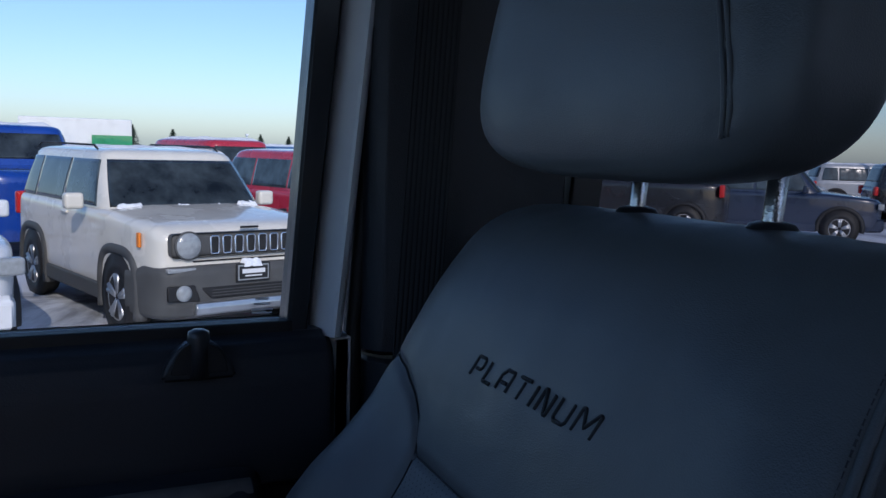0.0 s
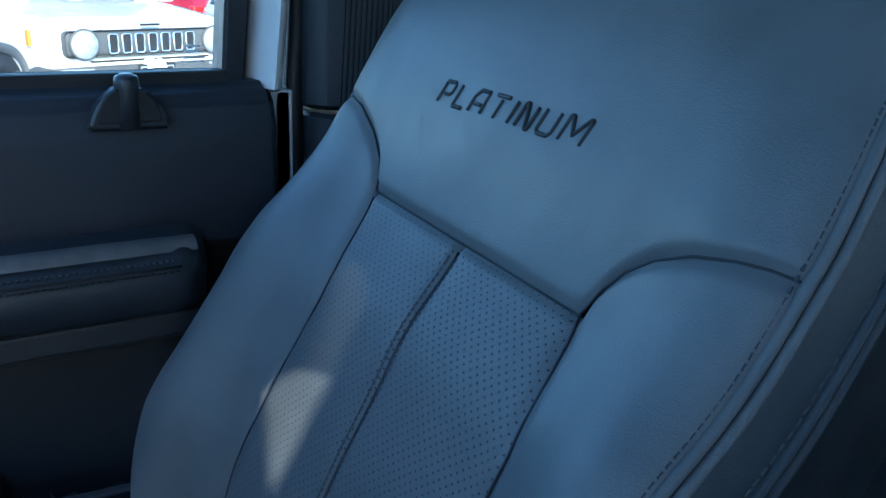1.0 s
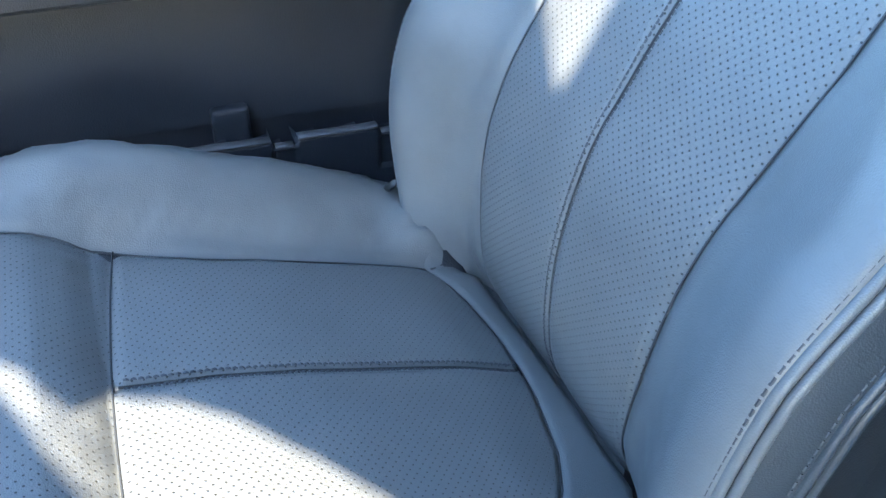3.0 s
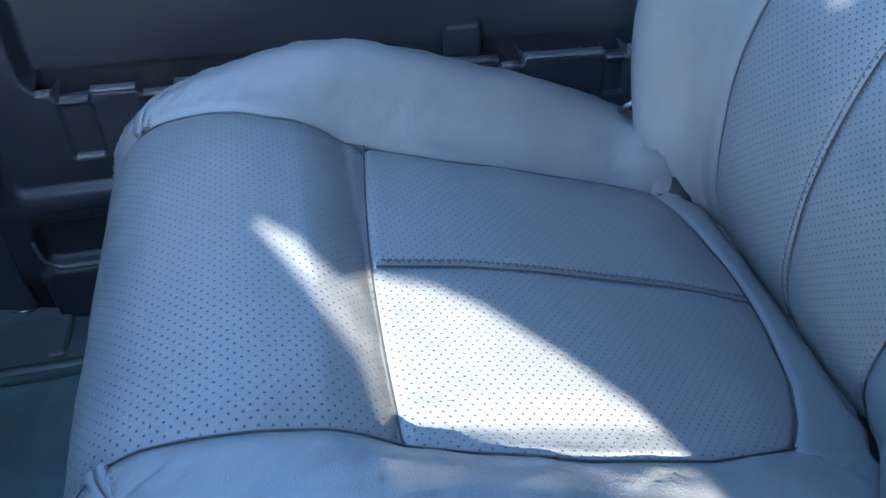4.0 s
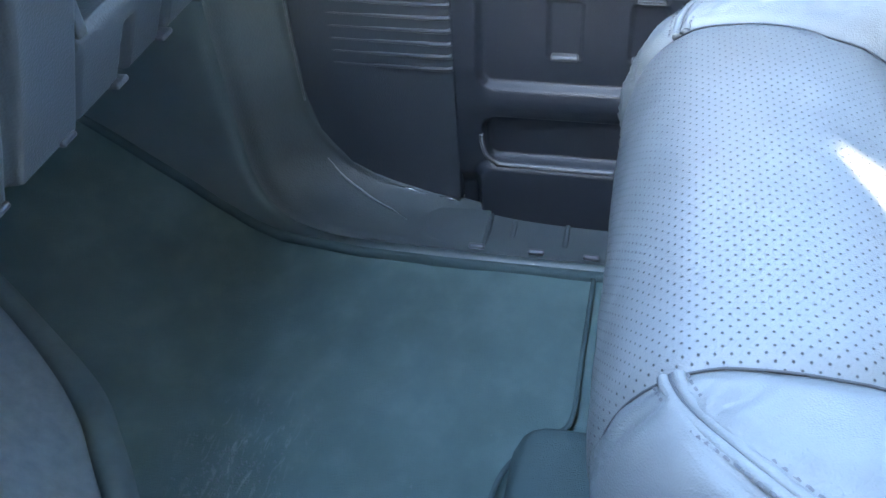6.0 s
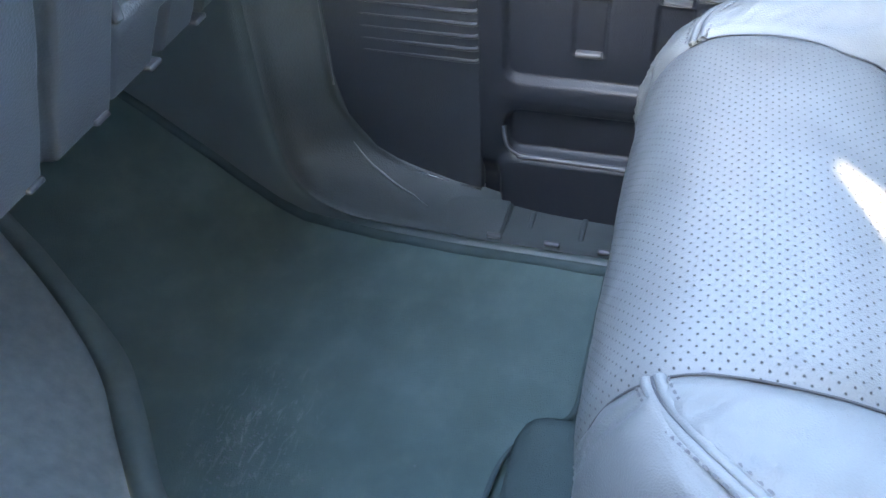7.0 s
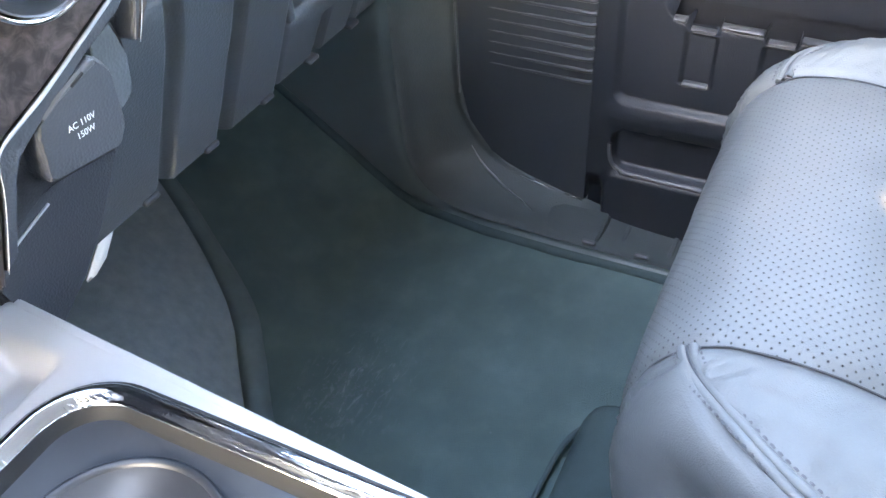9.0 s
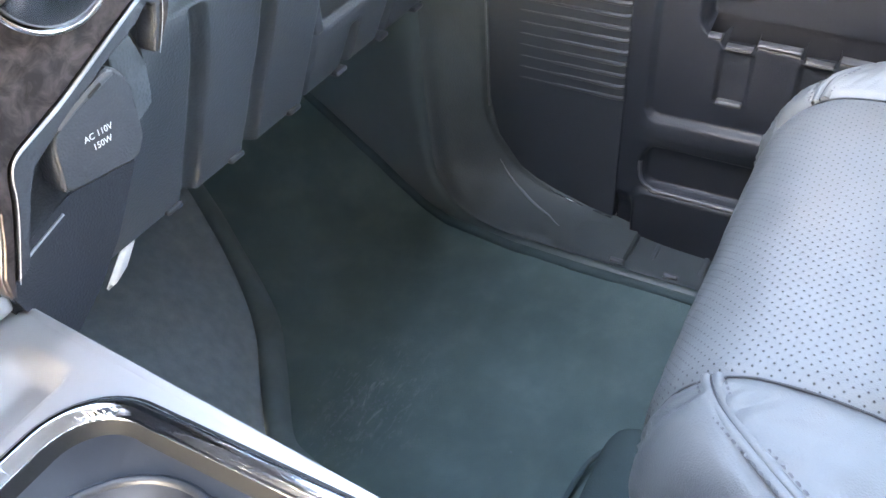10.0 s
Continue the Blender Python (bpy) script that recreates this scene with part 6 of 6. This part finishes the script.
        part("head_lamp", block((h - 0.12, side * w * 0.78 - 0.16, hood - 0.27), (h + 0.005, side * w * 0.78 + 0.16, hood - 0.13), 0.03), lamp_glass, ob) if not clad else None
        part("tail_lamp", block((-h - 0.01, side * w * 0.86 - 0.10, belt - 0.25), (-h + 0.10, side * w * 0.86 + 0.10, belt + 0.02), 0.03), lamp_red, ob)
    if not clad:
        part("bumper", prism([(h + 0.03, lower), (h + 0.045, lower + 0.25), (h - 0.06, lower + 0.30), (h - 0.35, lower + 0.12), (h - 0.35, lower - 0.02)], "y", -w + 0.12, w - 0.12, 0.04, 3), paint, ob)
    part("side_skirt", block((-h + 1.2, -w - 0.005, lower - 0.05), (h - 1.3, w + 0.005, lower + 0.12), 0.03), grey_clad if clad else paint, ob)
    if not clad:
        part("grille", block((h - 0.06, -w * 0.5, hood - 0.36), (h + 0.012, w * 0.5, hood - 0.14), 0.02), rubber, ob)
    if cap:
        part("roof_snow", snow_cap(t1 + 0.12, t0 - 0.1, -w * 0.66, w * 0.66, high - 0.02, 0.07, hash_of(label)), snow, ob, "snow on the roof")
    if at:
        ob.matrix_basis = pose(*at, 0, 0, turn)
    return ob


def hash_of(text):
    return sum(ord(c) for c in text) % 97


def snow_cap(x0, x1, y0, y1, z, thick, seed):
    """A patch of snow with an uneven rim."""
    def fn(p, q):
        edge = min(p, 1 - p, q, 1 - q) * 2
        n = noise.noise(Vector((p * 4 + seed, q * 4, seed)))
        lift = max(0.0, min(1.0, edge * 4 + 0.5 * n - 0.1))
        x = x0 + (x1 - x0) * (p + 0.02 * n)
        y = y0 + (y1 - y0) * (q + 0.03 * noise.noise(Vector((p * 7, q * 7, seed + 5))))
        return Vector((x, y, z - 0.03 + (thick + 0.03) * lift ** 0.6 * (1 + 0.35 * n))), (p, q)

    return sheet(fn, 28, 22)


def white_suv():
    """The white boxy off-roader that faces the truck."""
    ob = parked_car("white boxy compact off-roader with seven-slot grille, snow on it", car_paint("ivory paint", (0.73, 0.69, 0.60)), None, 0,
                    4.23, 1.80, 1.69, 1.10, 1.12, 1.22, 0.50, 0.1, clad=True, cap=False, square=11.0)
    h = 4.23 / 2
    grille = part("grille", block((h - 0.03, -0.76, 0.785), (h + 0.02, 0.76, 1.0), 0.06, 5), grey_clad, ob, "grey grille panel")
    for k in range(7):
        y = (k - 3) * 0.118
        loop = [(h + 0.024, y + 0.040 * sx, 0.8925 + 0.078 * sz) for sx, sz in ((-1, -0.8), (-0.7, -1), (0.7, -1), (1, -0.8), (1, 0.8), (0.7, 1), (-0.7, 1), (-1, 0.8))]
        part("slot_ring", tube(loop, 0.009, 6, True), chrome, grille, "bright slot surround")
        part("slot", block((h + 0.012, y - 0.036, 0.822), (h + 0.024, y + 0.036, 0.963), 0.008), rubber, grille)
    for side in (-1, 1):
        turn = Matrix.Rotation(radians(90), 4, "Y")
        lamp = part("head_lamp", lathe([(0.115, 0), (0.115, 0.02), (0.105, 0.032), (0.06, 0.045), (0.01, 0.05)], 36, (h + 0.012, side * 0.60, 0.8925), turn), lamp_glass, ob, "round clear headlamp")
        part("lamp_ring", tube([(h + 0.024, side * 0.60 + 0.117 * math.cos(a), 0.8925 + 0.117 * math.sin(a)) for a in (2 * math.pi * k / 36 for k in range(36))], 0.012, 8, True), grey_clad, lamp)
        part("side_marker", block((h - 0.35, side * 0.90 - 0.012, 0.86), (h - 0.29, side * 0.90 + 0.012, 0.99), 0.008), amber, ob, "amber side marker")
        part("fog_lamp", lathe([(0.07, 0), (0.07, 0.02), (0.045, 0.03), (0.01, 0.035)], 28, (h + 0.052, side * 0.66, 0.485), turn), lamp_glass, ob, "round fog lamp")
        part("turn_lamp", block((h - 0.03, side * 0.66 - 0.13, 0.66), (h + 0.035, side * 0.66 + 0.13, 0.70), 0.015), lamp_glass, ob)
    outs, zs = (-0.03, 0.02, 0.045, 0.05, 0.05, 0.02, -0.03), (0.24, 0.27, 0.36, 0.50, 0.66, 0.71, 0.725)

    def bumper(p, q):
        a = -1.37 + 2.74 * p
        out, z = float(np.interp(q * 6, range(7), outs)), float(np.interp(q * 6, range(7), zs))
        c, d = math.cos(a), math.sin(a)
        fall = 0.10 * ease(0.95, 1.37, abs(a)) * q
        return Vector(((h + out) * abs(c) ** (2 / 9), (0.90 + out * 0.5) * math.copysign(abs(d) ** (2 / 9), d), z - fall)), (p, q)

    part("lower_bumper", sheet(bumper, 60, 24), grey_clad, ob, "grey lower bumper")
    part("bumper_mesh", prism([(-0.50, 0.52), (-0.40, 0.415), (0.40, 0.415), (0.50, 0.52)], "x", h + 0.03, h + 0.062, 0.01), rubber, ob)
    for k in range(3):
        part("mesh_bar", block((h + 0.058, -0.40, 0.440 + 0.026 * k), (h + 0.066, 0.40, 0.446 + 0.026 * k), 0.002), grey_clad, ob)
    part("skid_plate", prism([(h - 0.02, 0.26), (h + 0.07, 0.28), (h + 0.078, 0.34), (h + 0.06, 0.39), (h - 0.02, 0.39)], "y", -0.55, 0.55, 0.012), alloy, ob, "dull silver skid plate")
    for side in (-1, 1):
        # black block on the bumper stands in for the shaded lamp recess
        part("lamp_recess", prism([(side * 0.50, 0.40), (side * 0.55, 0.55), (side * 0.80, 0.55), (side * 0.80, 0.42)], "x", h + 0.02, h + 0.056, 0.008), rubber, ob)
    part("bumper_gap", block((h - 0.02, -0.55, 0.742), (h + 0.006, 0.55, 0.758), 0.004), rubber, ob)
    plate = part("plate_frame", block((h + 0.05, -0.17, 0.545), (h + 0.075, 0.17, 0.715), 0.01), rubber, ob, "dark frame with pale dealer plate")
    part("plate", block((h + 0.073, -0.155, 0.56), (h + 0.077, 0.155, 0.70), 0.003), lamp_glass, plate)
    part("plate_field", block((h + 0.075, -0.143, 0.572), (h + 0.0785, 0.143, 0.688), 0.002), rubber, plate)
    part("plate_bar", block((h + 0.078, -0.115, 0.622), (h + 0.0815, 0.115, 0.662), 0.002), print_white, plate)
    part("plate_bar", block((h + 0.078, -0.085, 0.594), (h + 0.0815, 0.085, 0.606), 0.002), print_white, plate)
    part("badge", block((h - 0.02, -0.09, 1.025), (h + 0.0, 0.09, 1.045), 0.006), rubber, ob, "small dark badge")
    for x0, x1, y0, y1, z, t, s in ((0.84, 0.95, -0.75, -0.50, 1.140, 0.030, 3), (0.86, 0.94, -0.15, 0.0, 1.138, 0.022, 8), (0.84, 0.95, 0.50, 0.74, 1.140, 0.035, 21), (0.86, 0.93, 0.22, 0.32, 1.138, 0.018, 5), (h + 0.0, h + 0.10, -0.1, 0.08, 0.715, 0.03, 4), (-1.6, 0.25, -0.6, 0.62, 1.675, 0.05, 12), (-2.0, 0.2, 0.64, 0.72, 1.66, 0.05, 31)):
        part("snow_patch", snow_cap(x0, x1, y0, y1, z, t, s), snow, ob, "patch of snow")
    for side in (-1, 1):
        part("rack_rail", tube([(0.15, side * 0.66, 1.69), (0.05, side * 0.66, 1.73), (-1.7, side * 0.66, 1.74), (-1.85, side * 0.66, 1.68)], 0.011, 8), rubber, ob)

    ob.matrix_basis = pose(9.72, -1.04, GROUND, 0, 0, 196.5)


white_suv()
navy = car_paint("navy paint", (0.02, 0.03, 0.06))
blue = car_paint("bright blue paint", (0.01, 0.05, 0.30))
red = car_paint("red paint", (0.45, 0.03, 0.05))
silver = car_paint("silver paint", (0.42, 0.44, 0.46))
black = car_paint("black paint", (0.02, 0.02, 0.022))
white = car_paint("white paint", (0.72, 0.73, 0.74))
parked_car("white car with a snowy nose beside the off-roader", white, (9.0, 1.60, GROUND), 196, 4.3, 1.8, 1.62, 1.0, 1.02)
parked_car("bright blue pickup with snow on its cab, tail towards us", blue, (16.3, 0.71, GROUND), 15, 5.8, 2.0, 1.98, 1.25, 1.28, truck=True, category="pickup")
parked_car("red estate car with snow on its roof", red, (20.0, -3.0, GROUND), 20, 4.6, 1.85, 1.86, 1.05, 1.12)
parked_car("red small off-roader with dark roof rails", red, (14.2, -3.6, GROUND), 20, 4.3, 1.8, 1.70, 1.05, 1.08, cap=False)
parked_car("blue car behind the red ones", car_paint("mid blue paint", (0.05, 0.12, 0.28)), (22.0, -4.6, GROUND), 20, 4.6, 1.85, 1.75, 1.05, 1.08)
parked_car("navy blue family off-roader seen from its side", navy, (14.5, -15.1, GROUND), 224, 4.6, 1.86, 1.68, 1.05, 1.06)
parked_car("silver car with snow on its bonnet", silver, (9.24, -4.55, GROUND), 205, 4.5, 1.80, 1.45, 0.95, 0.96, cap=False)
parked_car("black pickup with a snow-covered bed", black, (16.5, -11.8, GROUND), 40, 5.8, 2.0, 1.92, 1.2, 1.2, truck=True, category="pickup")
for k, (x, y, paint, hi) in enumerate(((20.5, -20.5, silver, 1.6), (20.0, -17.0, red, 1.8), (24.0, -20.0, navy, 1.7), (17.0, -25.0, black, 1.75), (22.0, -28.0, silver, 1.7), (28.0, -24.0, white, 1.8), (32.0, -30.0, blue, 1.8), (13.0, -24.0, navy, 1.7))):
    parked_car("parked car with snow on its roof in a far row", paint, (x, y, GROUND), 225 + 3 * k, 4.5, 1.82, hi, 1.05, 1.05)

trailer = thing("box_trailer", "long white box trailer with a green corner behind the cars", "trailer", at=(40, 1.0, GROUND))
part("box", block((38.5, -3.2, GROUND + 0.9), (41, 1.15, GROUND + 2.68), 0.05), paint_white, trailer)
part("green_panel", block((38.40, -3.2, GROUND + 0.9), (38.49, -1.6, GROUND + 2.0), 0.01), car_paint("green paint", (0.02, 0.25, 0.10)), trailer)
part("chassis", block((38.6, -3.0, GROUND), (40.8, 1.0, GROUND + 0.9), 0.05), rubber, trailer)


def pole(x, y, high, r, head):
    ob = thing("lamp_post", "tall grey steel lamp post in the car park", "lamp post", "lamp posts", at=(x, y, GROUND))
    part("shaft", lathe([(r, 0), (r * 0.95, high * 0.5), (r * 0.7, high)], 14, (x, y, GROUND)), paint_jamb, ob)
    part("lamp_head", block((x - 0.3, y - head, GROUND + high - 0.1), (x + 0.3, y + head, GROUND + high + 0.1), 0.04), paint_jamb, ob)


pole(20, -27, 7.0, 0.09, 0.3)
pole(60, -60, 7.0, 0.2, 0.8)
pole(88, -18.5, 2.8, 0.09, 0.12)


def spruce(x, y, high, seed):
    rng = random.Random(seed)
    ob = thing("spruce_tree", "dark green spruce far behind the car park", "tree", "far trees", at=(x, y, GROUND))
    part("trunk", lathe([(0.15, 0), (0.02, high)], 8, (x, y, GROUND)), carpet_grey, ob)
    verts, faces = [], []
    for _ in range(700):
        t = rng.random() ** 0.7
        r = high * 0.36 * (1 - t) ** 0.7 * rng.uniform(0.4, 1.1)
        a = rng.uniform(0, 6.283)
        c = Vector((x + r * math.cos(a), y + r * math.sin(a), GROUND + high * (0.08 + 0.92 * t)))
        d = Vector((math.cos(a), math.sin(a), -0.5)) * high * 0.06
        s = Vector((-math.sin(a), math.cos(a), 0)) * high * 0.02
        b = len(verts)
        verts += [c - d - s, c - d + s, c + d]
        faces.append((b, b + 1, b + 2))
    part("crown", mesh_of("crown", verts, faces, smooth=False), needle, ob)


needle = grained(material("spruce needles", (0.03, 0.05, 0.03), 0.8), 5, 0.01, 0.4, 2)
for k, (x, y, hi) in enumerate(((90, -7.5, 3.4), (90, -11.4, 3.05), (95, -21.5, 2.9), (98, -25.5, 2.8), (85, -84, 4), (70, -95, 4.5))):
    spruce(x, y, hi, k)
